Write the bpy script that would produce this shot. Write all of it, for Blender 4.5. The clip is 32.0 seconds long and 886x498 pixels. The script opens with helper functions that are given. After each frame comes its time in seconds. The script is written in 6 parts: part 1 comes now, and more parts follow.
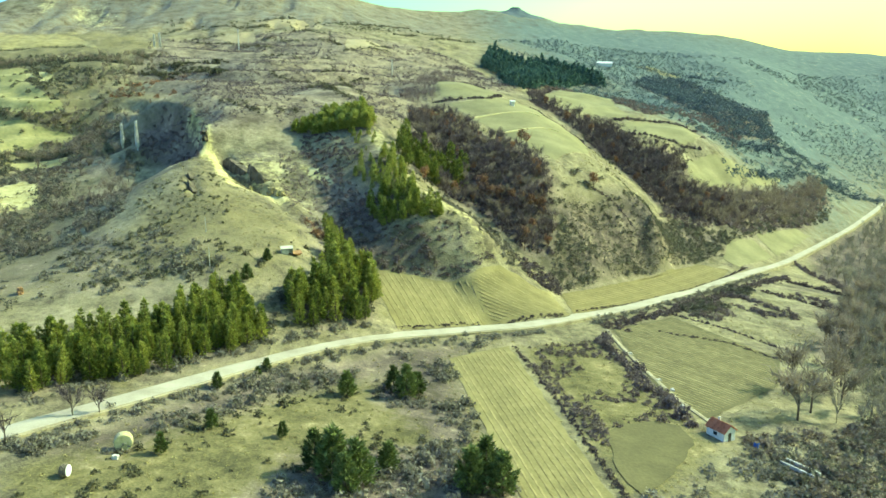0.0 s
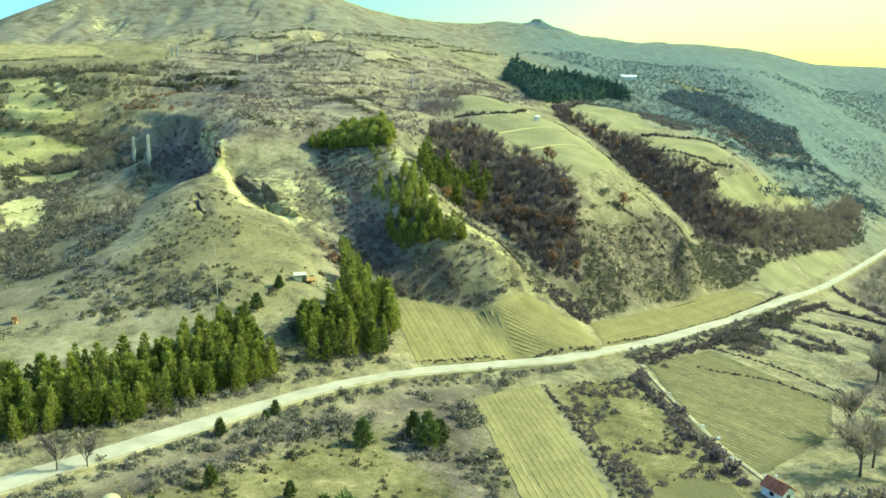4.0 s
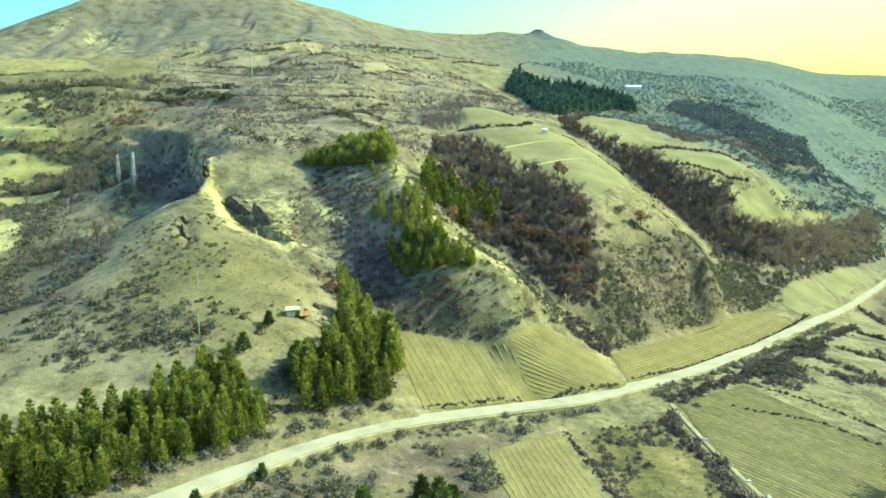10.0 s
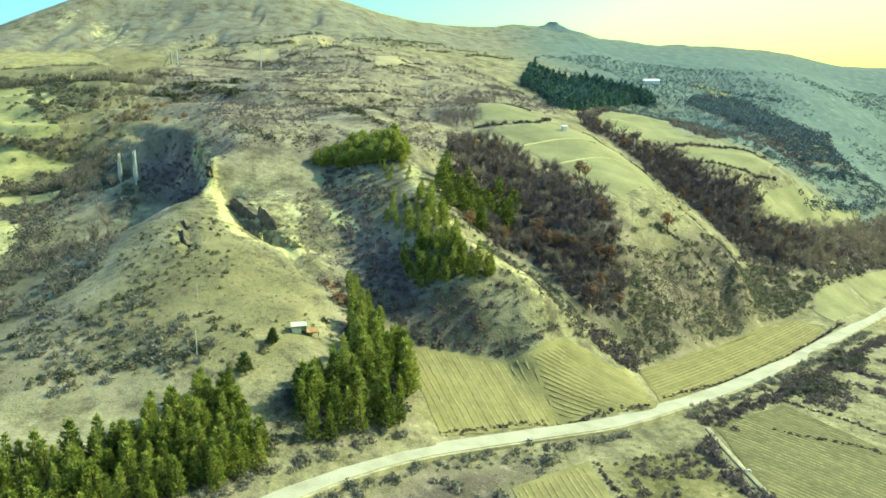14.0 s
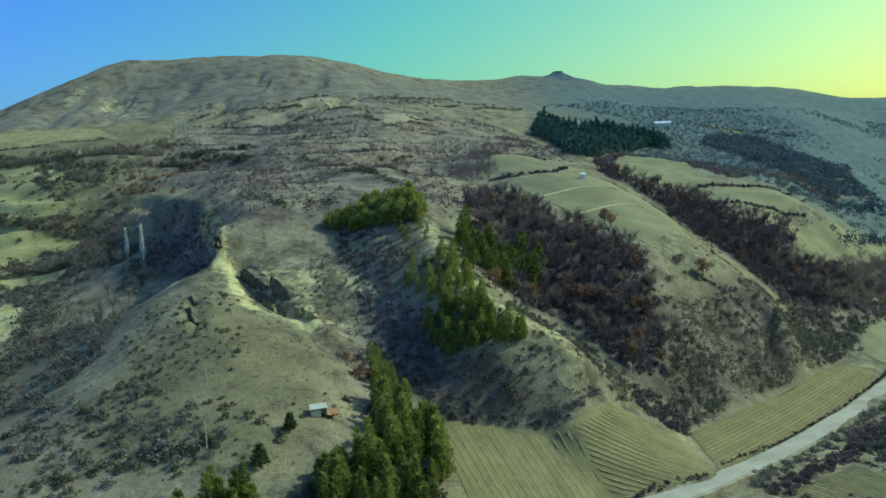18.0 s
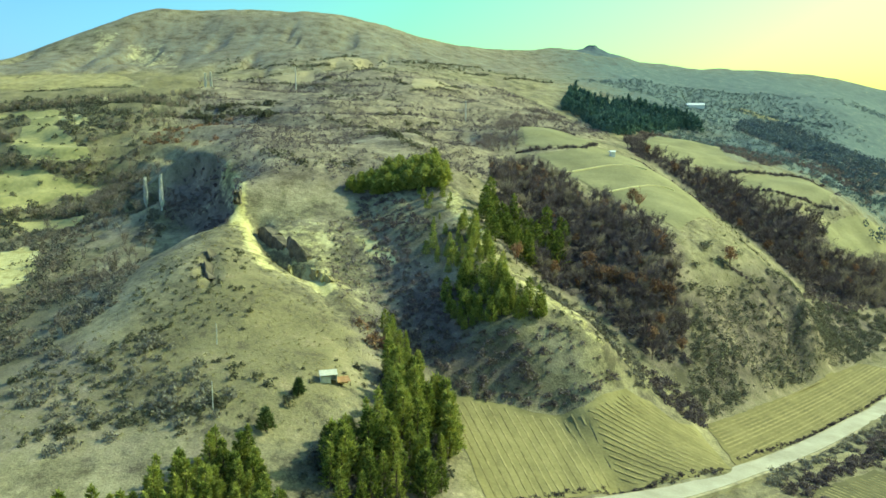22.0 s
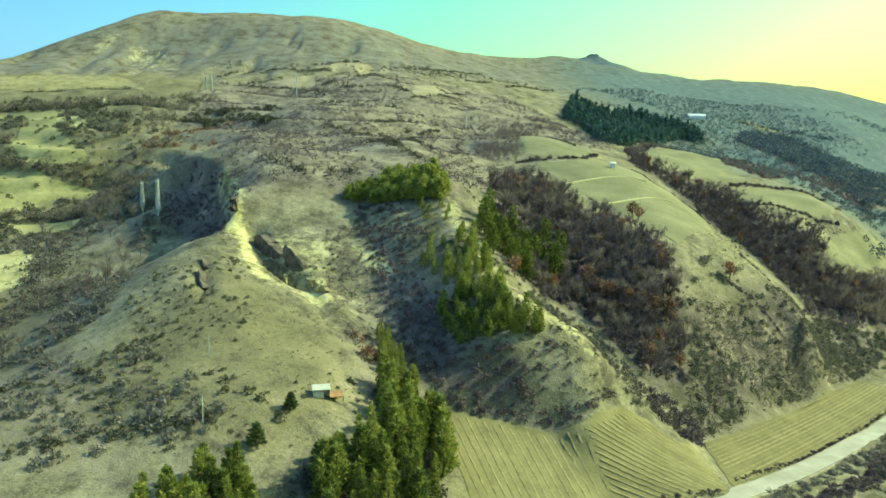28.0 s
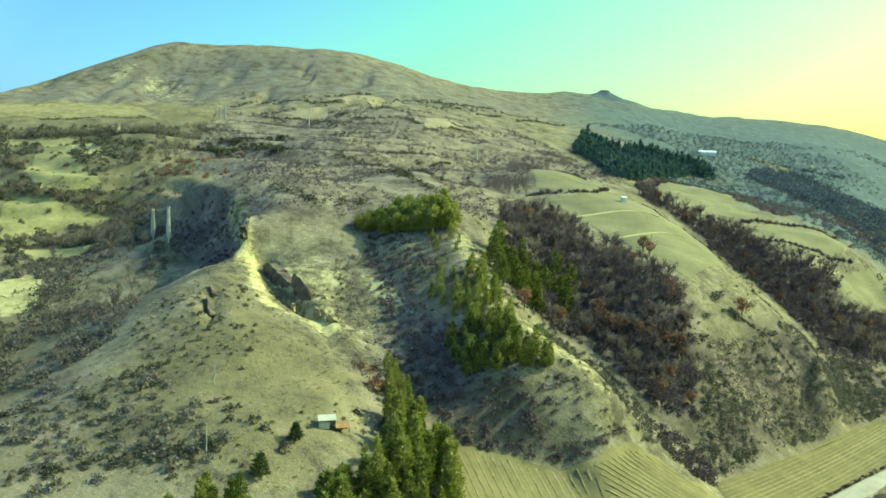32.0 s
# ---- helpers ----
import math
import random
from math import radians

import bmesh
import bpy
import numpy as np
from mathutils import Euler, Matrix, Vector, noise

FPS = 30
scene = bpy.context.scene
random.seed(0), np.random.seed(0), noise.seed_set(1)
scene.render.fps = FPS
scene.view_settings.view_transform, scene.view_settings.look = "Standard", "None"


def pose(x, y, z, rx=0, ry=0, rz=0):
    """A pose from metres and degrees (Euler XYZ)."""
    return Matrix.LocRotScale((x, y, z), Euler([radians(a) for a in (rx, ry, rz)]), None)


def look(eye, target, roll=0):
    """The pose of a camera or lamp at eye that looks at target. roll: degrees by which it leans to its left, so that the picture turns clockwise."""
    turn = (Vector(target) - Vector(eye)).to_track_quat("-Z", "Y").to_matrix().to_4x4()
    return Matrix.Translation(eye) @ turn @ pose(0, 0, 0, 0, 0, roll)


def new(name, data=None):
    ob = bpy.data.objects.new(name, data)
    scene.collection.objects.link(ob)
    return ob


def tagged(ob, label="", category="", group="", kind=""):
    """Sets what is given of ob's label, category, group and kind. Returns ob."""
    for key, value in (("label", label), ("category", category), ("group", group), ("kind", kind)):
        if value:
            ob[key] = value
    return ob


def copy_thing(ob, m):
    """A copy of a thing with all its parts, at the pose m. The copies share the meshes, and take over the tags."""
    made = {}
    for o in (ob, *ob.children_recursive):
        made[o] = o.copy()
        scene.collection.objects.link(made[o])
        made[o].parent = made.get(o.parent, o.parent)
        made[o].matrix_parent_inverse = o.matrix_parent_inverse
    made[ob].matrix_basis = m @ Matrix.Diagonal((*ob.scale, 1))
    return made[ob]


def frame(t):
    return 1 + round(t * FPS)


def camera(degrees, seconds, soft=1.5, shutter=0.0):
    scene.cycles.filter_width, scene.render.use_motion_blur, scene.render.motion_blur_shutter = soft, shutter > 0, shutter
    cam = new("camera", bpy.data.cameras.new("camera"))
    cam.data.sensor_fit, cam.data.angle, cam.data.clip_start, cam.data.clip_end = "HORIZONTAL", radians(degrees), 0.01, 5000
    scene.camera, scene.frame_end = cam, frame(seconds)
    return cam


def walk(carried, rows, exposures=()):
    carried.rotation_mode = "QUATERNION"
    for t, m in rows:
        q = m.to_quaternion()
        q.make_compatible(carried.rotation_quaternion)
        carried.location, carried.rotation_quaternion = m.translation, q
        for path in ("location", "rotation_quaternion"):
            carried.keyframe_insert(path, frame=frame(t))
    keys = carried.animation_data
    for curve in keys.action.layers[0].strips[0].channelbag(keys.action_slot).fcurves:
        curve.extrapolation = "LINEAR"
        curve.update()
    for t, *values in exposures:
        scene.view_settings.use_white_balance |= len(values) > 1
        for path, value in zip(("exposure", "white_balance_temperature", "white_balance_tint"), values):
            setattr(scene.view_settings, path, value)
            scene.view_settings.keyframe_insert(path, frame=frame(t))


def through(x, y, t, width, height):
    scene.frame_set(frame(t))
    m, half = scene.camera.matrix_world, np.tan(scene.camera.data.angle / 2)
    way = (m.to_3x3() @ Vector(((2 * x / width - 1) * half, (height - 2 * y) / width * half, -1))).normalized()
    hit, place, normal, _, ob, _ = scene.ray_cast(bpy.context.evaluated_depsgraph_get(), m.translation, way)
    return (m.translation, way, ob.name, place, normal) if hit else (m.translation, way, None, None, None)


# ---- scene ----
# All places below are drawn at two thirds of true size; SCALE brings them to metres.
SCALE = 1.5
cam = camera(60, 32.0, soft=1.6)
PATH = [
    (0, (0.00, 0.00, 50.00), (12.43, 97.05, 29.35), 0.12),
    (0.5, (-0.04, 2.17, 51.04), (11.21, 99.78, 32.43), 0.71),
    (1, (-0.11, 3.61, 51.01), (10.31, 101.25, 32.06), -0.24),
    (1.5, (0.08, 4.78, 50.85), (10.52, 102.31, 31.40), 0.89),
    (2, (0.44, 5.77, 50.57), (12.53, 102.73, 29.28), 1.18),
    (2.5, (0.30, 7.32, 50.63), (10.93, 104.54, 29.79), 1.18),
    (3, (0.18, 8.78, 50.75), (11.47, 106.16, 31.00), 0.86),
    (3.5, (0.12, 10.38, 51.14), (11.20, 107.89, 31.94), 1.04),
    (4, (-0.05, 11.85, 51.25), (10.24, 109.42, 31.91), 0.53),
    (4.5, (0.07, 13.08, 51.10), (11.06, 110.52, 31.51), 0.33),
    (6.5, (-0.07, 18.02, 50.77), (9.47, 115.51, 30.66), 0.40),
    (7, (0.12, 19.31, 50.71), (10.73, 116.50, 29.69), 0.53),
    (7.5, (0.07, 20.82, 51.01), (10.03, 118.18, 30.47), 0.29),
    (8, (0.19, 22.15, 51.17), (10.72, 119.70, 31.91), 0.07),
    (8.5, (-0.01, 23.70, 51.55), (10.65, 121.44, 33.33), -0.08),
    (9, (-0.20, 25.37, 52.05), (9.48, 123.36, 34.62), -0.12),
    (9.5, (-0.10, 26.66, 51.92), (10.05, 124.56, 34.21), 0.01),
    (10, (0.09, 27.81, 51.66), (10.43, 125.65, 33.76), 0.07),
    (10.5, (-0.13, 29.41, 51.82), (9.21, 127.18, 32.99), 0.10),
    (11, (-0.18, 30.82, 51.83), (10.05, 128.35, 32.23), 0.07),
    (11.5, (-0.31, 32.24, 51.85), (9.24, 129.94, 32.81), 0.65),
    (12, (-0.37, 33.63, 51.78), (9.12, 131.32, 32.61), 0.50),
    (12.5, (-0.20, 34.96, 51.69), (9.18, 132.52, 31.85), 0.19),
    (13, (-0.07, 36.30, 51.72), (10.21, 133.68, 31.46), 0.35),
    (13.5, (-0.21, 38.01, 52.49), (8.91, 135.77, 33.54), 0.42),
    (15.5, (0.93, 42.49, 52.91), (10.48, 140.26, 34.24), -0.59),
    (16, (0.38, 44.08, 53.41), (9.97, 142.12, 36.21), 0.98),
    (16.5, (-1.06, 45.95, 54.30), (8.81, 145.26, 47.88), 1.85),
    (17, (-2.03, 47.43, 54.03), (8.13, 146.85, 57.73), 2.88),
    (17.5, (-1.80, 49.03, 53.48), (6.46, 148.68, 51.90), 0.34),
    (18, (-0.94, 50.45, 52.73), (6.40, 149.47, 40.87), -3.18),
    (18.5, (-0.66, 51.37, 52.79), (6.30, 150.12, 38.64), -2.15),
    (19, (-0.84, 51.87, 52.54), (6.65, 150.94, 41.19), 1.39),
    (19.5, (-0.91, 52.35, 52.74), (6.75, 151.56, 42.77), 0.60),
    (20, (-1.20, 52.96, 52.83), (4.90, 152.32, 43.31), -2.69),
    (20.5, (-1.11, 53.44, 52.67), (4.80, 152.77, 42.73), 0.27),
    (21, (-0.98, 54.00, 52.56), (5.30, 153.08, 40.56), 1.36),
    (21.5, (-1.04, 54.24, 52.21), (4.64, 153.08, 38.15), 0.59),
    (22, (-1.22, 54.56, 52.42), (3.56, 153.19, 36.65), 0.35),
    (22.5, (-1.45, 54.92, 52.73), (2.28, 154.00, 39.73), 0.77),
    (23, (-1.26, 55.04, 52.76), (2.61, 154.05, 39.27), 1.21),
    (23.5, (-1.24, 55.38, 52.85), (3.25, 154.37, 39.44), -0.68),
    (24, (-1.23, 55.72, 53.17), (2.69, 154.73, 39.76), -0.18),
    (24.5, (-1.13, 55.89, 53.00), (3.20, 154.78, 38.80), -0.06),
    (25, (-1.15, 56.11, 52.92), (3.28, 155.22, 40.36), 0.88),
    (25.5, (-0.83, 56.14, 52.84), (4.08, 155.24, 40.42), 0.98),
    (27.5, (-0.84, 56.18, 53.46), (3.98, 155.09, 39.53), 1.64),
    (28, (-0.85, 56.36, 53.56), (4.06, 155.08, 38.43), 1.29),
    (28.5, (-0.87, 56.42, 53.35), (4.32, 155.06, 37.78), 0.61),
    (29, (-0.91, 56.73, 53.69), (3.87, 155.56, 39.22), -0.06),
    (29.5, (-0.83, 56.93, 53.96), (5.12, 156.12, 42.74), 0.43),
    (30, (-0.98, 56.96, 53.65), (3.57, 156.37, 43.76), 0.16),
    (30.5, (-0.78, 56.95, 53.38), (5.57, 155.84, 39.97), -0.27),
    (31, (-0.91, 57.16, 53.82), (2.96, 156.19, 40.47), 0.81),
    (31.5, (-0.80, 57.35, 53.99), (4.54, 156.56, 42.62), 1.25),
    (32, (-0.96, 57.14, 53.05), (2.69, 156.48, 42.13), 2.09),
]
EXPOSURES = [(t, s, k, g) for t, s, k, g in ((0, 1.35, 6150, -30), (15.8, 1.35, 6150, -30), (16.5, 1.15, 6150, -31), (17.0, 0.83, 6200, -31), (17.5, 0.2, 5500, -24), (18.0, 0.1, 4850, -17), (18.5, 0.52, 5700, -22), (19.2, 0.9, 6100, -31), (20, 0.98, 6080, -31), (32, 0.98, 6080, -31))]
walk(cam, [(t, look(Vector(eye) * SCALE, Vector(target) * SCALE, roll)) for t, eye, target, roll in PATH], EXPOSURES)

# ---------------------------------------------------------------- sky and sun
SUN_WAY = Vector((1.0, 0.26, 0.80)).normalized()
world = bpy.data.worlds.new("sky")
scene.world = world
world.use_nodes = True
wn = world.node_tree
sky = wn.nodes.new("ShaderNodeTexSky")
sky.sky_type = "NISHITA"
sky.sun_disc = False
sky.sun_elevation = math.asin(SUN_WAY.z)
sky.sun_rotation = math.atan2(SUN_WAY.x, SUN_WAY.y)
sky.air_density, sky.dust_density, sky.ozone_density = 1.0, 2.0, 1.5
wn.nodes["Background"].inputs["Strength"].default_value = 0.15
# Haze warms the sky on the sun's side and leaves it blue on the other.
way = wn.nodes.new("ShaderNodeTexCoord")
along = wn.nodes.new("ShaderNodeVectorMath")
along.operation = "DOT_PRODUCT"
along.inputs[1].default_value = (0.94, 0.12, -0.8)
warm = wn.nodes.new("ShaderNodeValToRGB")
warm.color_ramp.elements.new(0.5)
warm.color_ramp.elements.new(0.6)
for k, (p, c) in enumerate(((0.06, (0.88, 0.92, 1.30)), (0.30, (0.50, 0.64, 1.06)), (0.51, (0.60, 0.88, 0.58)), (0.79, (0.98, 0.91, 0.29)))):
    warm.color_ramp.elements[k].position, warm.color_ramp.elements[k].color = p, (*c, 1)
shift = wn.nodes.new("ShaderNodeMath")
shift.operation = "MULTIPLY_ADD"
shift.inputs[1].default_value, shift.inputs[2].default_value = 0.5, 0.5
tint = wn.nodes.new("ShaderNodeMix")
tint.data_type, tint.blend_type = "RGBA", "MULTIPLY"
tint.inputs[0].default_value = 1.0
wn.links.new(way.outputs["Generated"], along.inputs[0])
wn.links.new(along.outputs["Value"], shift.inputs[0])
wn.links.new(shift.outputs[0], warm.inputs[0])
wn.links.new(sky.outputs[0], tint.inputs[6])
wn.links.new(warm.outputs[0], tint.inputs[7])
wn.links.new(tint.outputs[2], wn.nodes["Background"].inputs["Color"])
sun = new("sun", bpy.data.lights.new("sun", "SUN"))
sun.data.energy, sun.data.angle, sun.data.color = 3.2, radians(0.6), (1.0, 0.885, 0.80)
sun.matrix_world = look(SUN_WAY * 500, (0, 0, 0))


# ---------------------------------------------------------------- materials
def material(name, ramp, scale=1.0, rough=0.9, bump=0.3, fine=8.0, vary=0.0, metal=0.0, spec=0.2, through=0.0, wave=None):
    """A surface whose colour runs along ramp by noise at two scales, with relief."""
    m = bpy.data.materials.new(name)
    m.use_nodes = True
    nt = m.node_tree
    n, l = nt.nodes, nt.links
    bsdf = n["Principled BSDF"]
    bsdf.inputs["Roughness"].default_value = rough
    bsdf.inputs["Metallic"].default_value = metal
    bsdf.inputs["Specular IOR Level"].default_value = spec
    co = n.new("ShaderNodeTexCoord")
    big = n.new("ShaderNodeTexNoise")
    big.inputs["Scale"].default_value, big.inputs["Detail"].default_value = scale, 6
    small = n.new("ShaderNodeTexNoise")
    small.inputs["Scale"].default_value, small.inputs["Detail"].default_value = scale * fine, 4
    l.new(co.outputs["Object"], big.inputs["Vector"])
    l.new(co.outputs["Object"], small.inputs["Vector"])
    add = n.new("ShaderNodeMath")
    add.operation = "MULTIPLY_ADD"
    add.inputs[1].default_value, add.inputs[2].default_value = 0.5, -0.25
    l.new(small.outputs["Fac"], add.inputs[0])
    both = n.new("ShaderNodeMath")
    l.new(big.outputs["Fac"], both.inputs[0])
    l.new(add.outputs[0], both.inputs[1])
    last = both.outputs[0]
    if vary:
        info = n.new("ShaderNodeObjectInfo")
        geo = n.new("ShaderNodeNewGeometry")
        for out in (info.outputs["Random"], geo.outputs["Random Per Island"]):
            step = n.new("ShaderNodeMath")
            step.operation = "MULTIPLY_ADD"
            step.inputs[1].default_value, step.inputs[2].default_value = vary, -vary / 2
            l.new(out, step.inputs[0])
            plus = n.new("ShaderNodeMath")
            l.new(last, plus.inputs[0])
            l.new(step.outputs[0], plus.inputs[1])
            last = plus.outputs[0]
    cr = n.new("ShaderNodeValToRGB")
    e = cr.color_ramp.elements
    while len(e) < len(ramp):
        e.new(0.5)
    for k, c in enumerate(ramp):
        e[k].position = 0.28 + 0.44 * k / max(1, len(ramp) - 1)
        e[k].color = (*c, 1)
    l.new(last, cr.inputs[0])
    l.new(cr.outputs[0], bsdf.inputs["Base Color"])
    if bump:
        b = n.new("ShaderNodeBump")
        b.inputs["Strength"].default_value, b.inputs["Distance"].default_value = bump, 0.3 / scale / fine
        l.new(small.outputs["Fac"], b.inputs["Height"])
        l.new(b.outputs[0], bsdf.inputs["Normal"])
    if through:
        tr = n.new("ShaderNodeBsdfTranslucent")
        l.new(cr.outputs[0], tr.inputs["Color"])
        mix = n.new("ShaderNodeMixShader")
        mix.inputs[0].default_value = through
        l.new(bsdf.outputs[0], mix.inputs[1])
        l.new(tr.outputs[0], mix.inputs[2])
        l.new(mix.outputs[0], n["Material Output"].inputs["Surface"])
    return m


def ground_material():
    """Dry winter grass, straw, leaf litter, bare clay and haze-tinted far slopes, laid out by the land's cover."""
    m = bpy.data.materials.new("winter_ground")
    m.use_nodes = True
    nt = m.node_tree
    n, l = nt.nodes, nt.links
    bsdf = n["Principled BSDF"]
    bsdf.inputs["Roughness"].default_value = 0.95
    bsdf.inputs["Specular IOR Level"].default_value = 0.1
    co = n.new("ShaderNodeTexCoord")

    def noise_at(scale, detail=5, rough=0.6, stretch=None):
        t = n.new("ShaderNodeTexNoise")
        t.inputs["Scale"].default_value, t.inputs["Detail"].default_value, t.inputs["Roughness"].default_value = scale, detail, rough
        if stretch:
            mp = n.new("ShaderNodeMapping")
            mp.inputs["Scale"].default_value = stretch
            l.new(co.outputs["Object"], mp.inputs[0])
            l.new(mp.outputs[0], t.inputs["Vector"])
        else:
            l.new(co.outputs["Object"], t.inputs["Vector"])
        return t.outputs["Fac"]

    def ramp(fac, stops):
        r = n.new("ShaderNodeValToRGB")
        e = r.color_ramp.elements
        while len(e) < len(stops):
            e.new(0.5)
        for k, (p, c) in enumerate(stops):
            e[k].position, e[k].color = p, (*c, 1)
        l.new(fac, r.inputs[0])
        return r.outputs[0]

    def math_node(op, a, b, clamp=False):
        q = n.new("ShaderNodeMath")
        q.operation, q.use_clamp = op, clamp
        for i, v in enumerate((a, b)):
            if isinstance(v, (int, float)):
                q.inputs[i].default_value = v
            else:
                l.new(v, q.inputs[i])
        return q.outputs[0]

    def mixed(fac, a, b):
        q = n.new("ShaderNodeMix")
        q.data_type = "RGBA"
        l.new(fac, q.inputs[0])
        l.new(a, q.inputs[6])
        l.new(b, q.inputs[7])
        return q.outputs[2]

    wide, mid, tuft, grain = noise_at(0.018, 4), noise_at(0.12, 6, 0.65), noise_at(0.6, 6, 0.7), noise_at(3.0, 4, 0.7)
    fac = math_node("ADD", math_node("MULTIPLY", mid, 0.6), math_node("MULTIPLY", tuft, 0.4))
    fac = math_node("ADD", math_node("MULTIPLY", fac, 0.75), math_node("MULTIPLY", grain, 0.25))
    fac = math_node("ADD", math_node("MULTIPLY", math_node("SUBTRACT", fac, 0.5), 2.7), 0.5)
    grass = ramp(fac, GRASS)
    straw = ramp(fac, STRAW)
    litter = ramp(fac, LITTER)
    clay = ramp(fac, CLAY)
    green = ramp(fac, GREEN)

    def cover(name, soft=0.5):
        a = n.new("ShaderNodeAttribute")
        a.attribute_name = name
        edge = math_node("ADD", a.outputs["Fac"], math_node("MULTIPLY", math_node("SUBTRACT", tuft, 0.5), 1.6))
        edge = math_node("ADD", edge, math_node("MULTIPLY", math_node("SUBTRACT", mid, 0.5), 1.2))
        e = n.new("ShaderNodeMapRange")
        e.inputs[1].default_value, e.inputs[2].default_value = 0.5 - soft / 2, 0.5 + soft / 2
        l.new(edge, e.inputs[0])
        return e.outputs[0]

    col = mixed(ramp(wide, [(0.42, (0, 0, 0)), (0.6, (0.8, 0.8, 0.8))]), grass, straw)
    brown = ramp(noise_at(0.055, 7, 0.68), [(0.50, (0, 0, 0)), (0.66, (0.75, 0.75, 0.75))])
    col = mixed(brown, col, ramp(fac, UPLAND))
    olive = ramp(noise_at(0.085, 6, 0.7, (1, 1, 1.7)), [(0.53, (0, 0, 0)), (0.66, (0.7, 0.7, 0.7))])
    col = mixed(olive, col, green)
    col = mixed(cover("upland"), col, ramp(fac, UPLAND))
    col = mixed(cover("hazed_slopes"), col, ramp(fac, HAZED_SLOPES))
    col = mixed(cover("straw"), col, straw)
    col = mixed(cover("green"), col, green)
    col = mixed(cover("litter"), col, litter)
    col = mixed(cover("clay"), col, clay)
    l.new(col, bsdf.inputs["Base Color"])
    b = n.new("ShaderNodeBump")
    b.inputs["Strength"].default_value, b.inputs["Distance"].default_value = 0.8, 0.5
    l.new(math_node("ADD", tuft, math_node("MULTIPLY", grain, 0.4)), b.inputs["Height"])
    l.new(b.outputs[0], bsdf.inputs["Normal"])
    return m


GRASS = [(0.28, (0.085, 0.072, 0.046)), (0.42, (0.150, 0.128, 0.076)), (0.54, (0.215, 0.184, 0.104)), (0.72, (0.31, 0.265, 0.15))]
STRAW = [(0.28, (0.114, 0.0949, 0.0543)), (0.44, (0.199, 0.167, 0.0892)), (0.58, (0.271, 0.228, 0.118)), (0.74, (0.351, 0.293, 0.165))]
LITTER = [(0.28, (0.0576, 0.046, 0.0396)), (0.45, (0.106, 0.0826, 0.0648)), (0.6, (0.166, 0.13, 0.0936)), (0.74, (0.252, 0.198, 0.134))]
CLAY = [(0.30, (0.33, 0.27, 0.10)), (0.48, (0.47, 0.40, 0.16)), (0.70, (0.60, 0.52, 0.25))]
GREEN = [(0.28, (0.0765, 0.0681, 0.031)), (0.45, (0.14, 0.12, 0.0516)), (0.6, (0.194, 0.162, 0.0722)), (0.74, (0.27, 0.217, 0.107))]
UPLAND = [(0.28, (0.098, 0.077, 0.060)), (0.44, (0.17, 0.136, 0.096)), (0.56, (0.236, 0.192, 0.126)), (0.74, (0.33, 0.275, 0.172))]
# The blue-green tint of these slopes stands for distance haze.
HAZED_SLOPES = [(0.28, (0.082, 0.104, 0.1)), (0.45, (0.102, 0.127, 0.12)), (0.6, (0.122, 0.147, 0.133)), (0.74, (0.15, 0.17, 0.144))]

GROUND = ground_material()
ASPHALT = material("worn_pale_asphalt", [(0.30, 0.262, 0.185), (0.37, 0.325, 0.235), (0.43, 0.38, 0.28)], 0.25, 0.85, 0.2, 12)
VERGE = material("gravel_verge", [(0.20, 0.17, 0.10), (0.32, 0.27, 0.16), (0.42, 0.36, 0.22)], 0.5, 0.95, 0.6, 6)
VINE_SOIL = material("vineyard_soil", [(0.157, 0.131, 0.0544), (0.208, 0.173, 0.0697), (0.255, 0.212, 0.0884)], 0.22, 0.95, 0.6, 10)
OLIVE_SOIL = material("grassy_vineyard_soil", [(0.0859, 0.0741, 0.0337), (0.117, 0.1, 0.0442), (0.15, 0.126, 0.0564)], 0.15, 0.95, 0.6, 12)
TAN_SOIL = material("tan_stubble", [(0.22, 0.175, 0.10), (0.29, 0.235, 0.13), (0.36, 0.295, 0.165)], 0.1, 0.95, 0.6, 14)
DRY_CREST = material("pale_dry_crest", [(0.208, 0.167, 0.0726), (0.296, 0.243, 0.102), (0.376, 0.312, 0.139)], 0.3, 0.95, 0.8, 6)
GOLD_SOIL = material("golden_vineyard_soil", [(0.125, 0.103, 0.0428), (0.166, 0.137, 0.0536), (0.207, 0.17, 0.0688)], 0.2, 0.95, 0.6, 12)
TERRACE_GRASS = material("pale_terrace_grass", [(0.193, 0.177, 0.0697), (0.289, 0.255, 0.0989), (0.408, 0.345, 0.137)], 0.07, 0.95, 0.6, 10)
PLOT_SOIL = material("stubble_field", [(0.155, 0.137, 0.067), (0.205, 0.182, 0.086), (0.26, 0.23, 0.112)], 0.09, 0.95, 0.6, 14)
VINE_WOOD = material("vine_canes", [(0.162, 0.13, 0.0532), (0.218, 0.176, 0.0722), (0.286, 0.232, 0.0989)], 0.8, 0.9, 0, 6, 0.3)
NEEDLES = material("pine_needles", [(0.0672, 0.0864, 0.0176), (0.162, 0.186, 0.033), (0.27, 0.283, 0.055), (0.372, 0.36, 0.0825)], 0.7, 0.7, 0, 5, 0.35, through=0.35)
MEADOW_NEEDLES = material("meadow_pine_needles", [(0.055, 0.072, 0.02), (0.115, 0.138, 0.038), (0.18, 0.205, 0.06)], 0.5, 0.7, 0, 6, 0.35, through=0.2)
BARK = material("bark", [(0.05, 0.038, 0.026), (0.10, 0.075, 0.05), (0.16, 0.125, 0.085)], 2.0, 0.9, 0.4, 6)
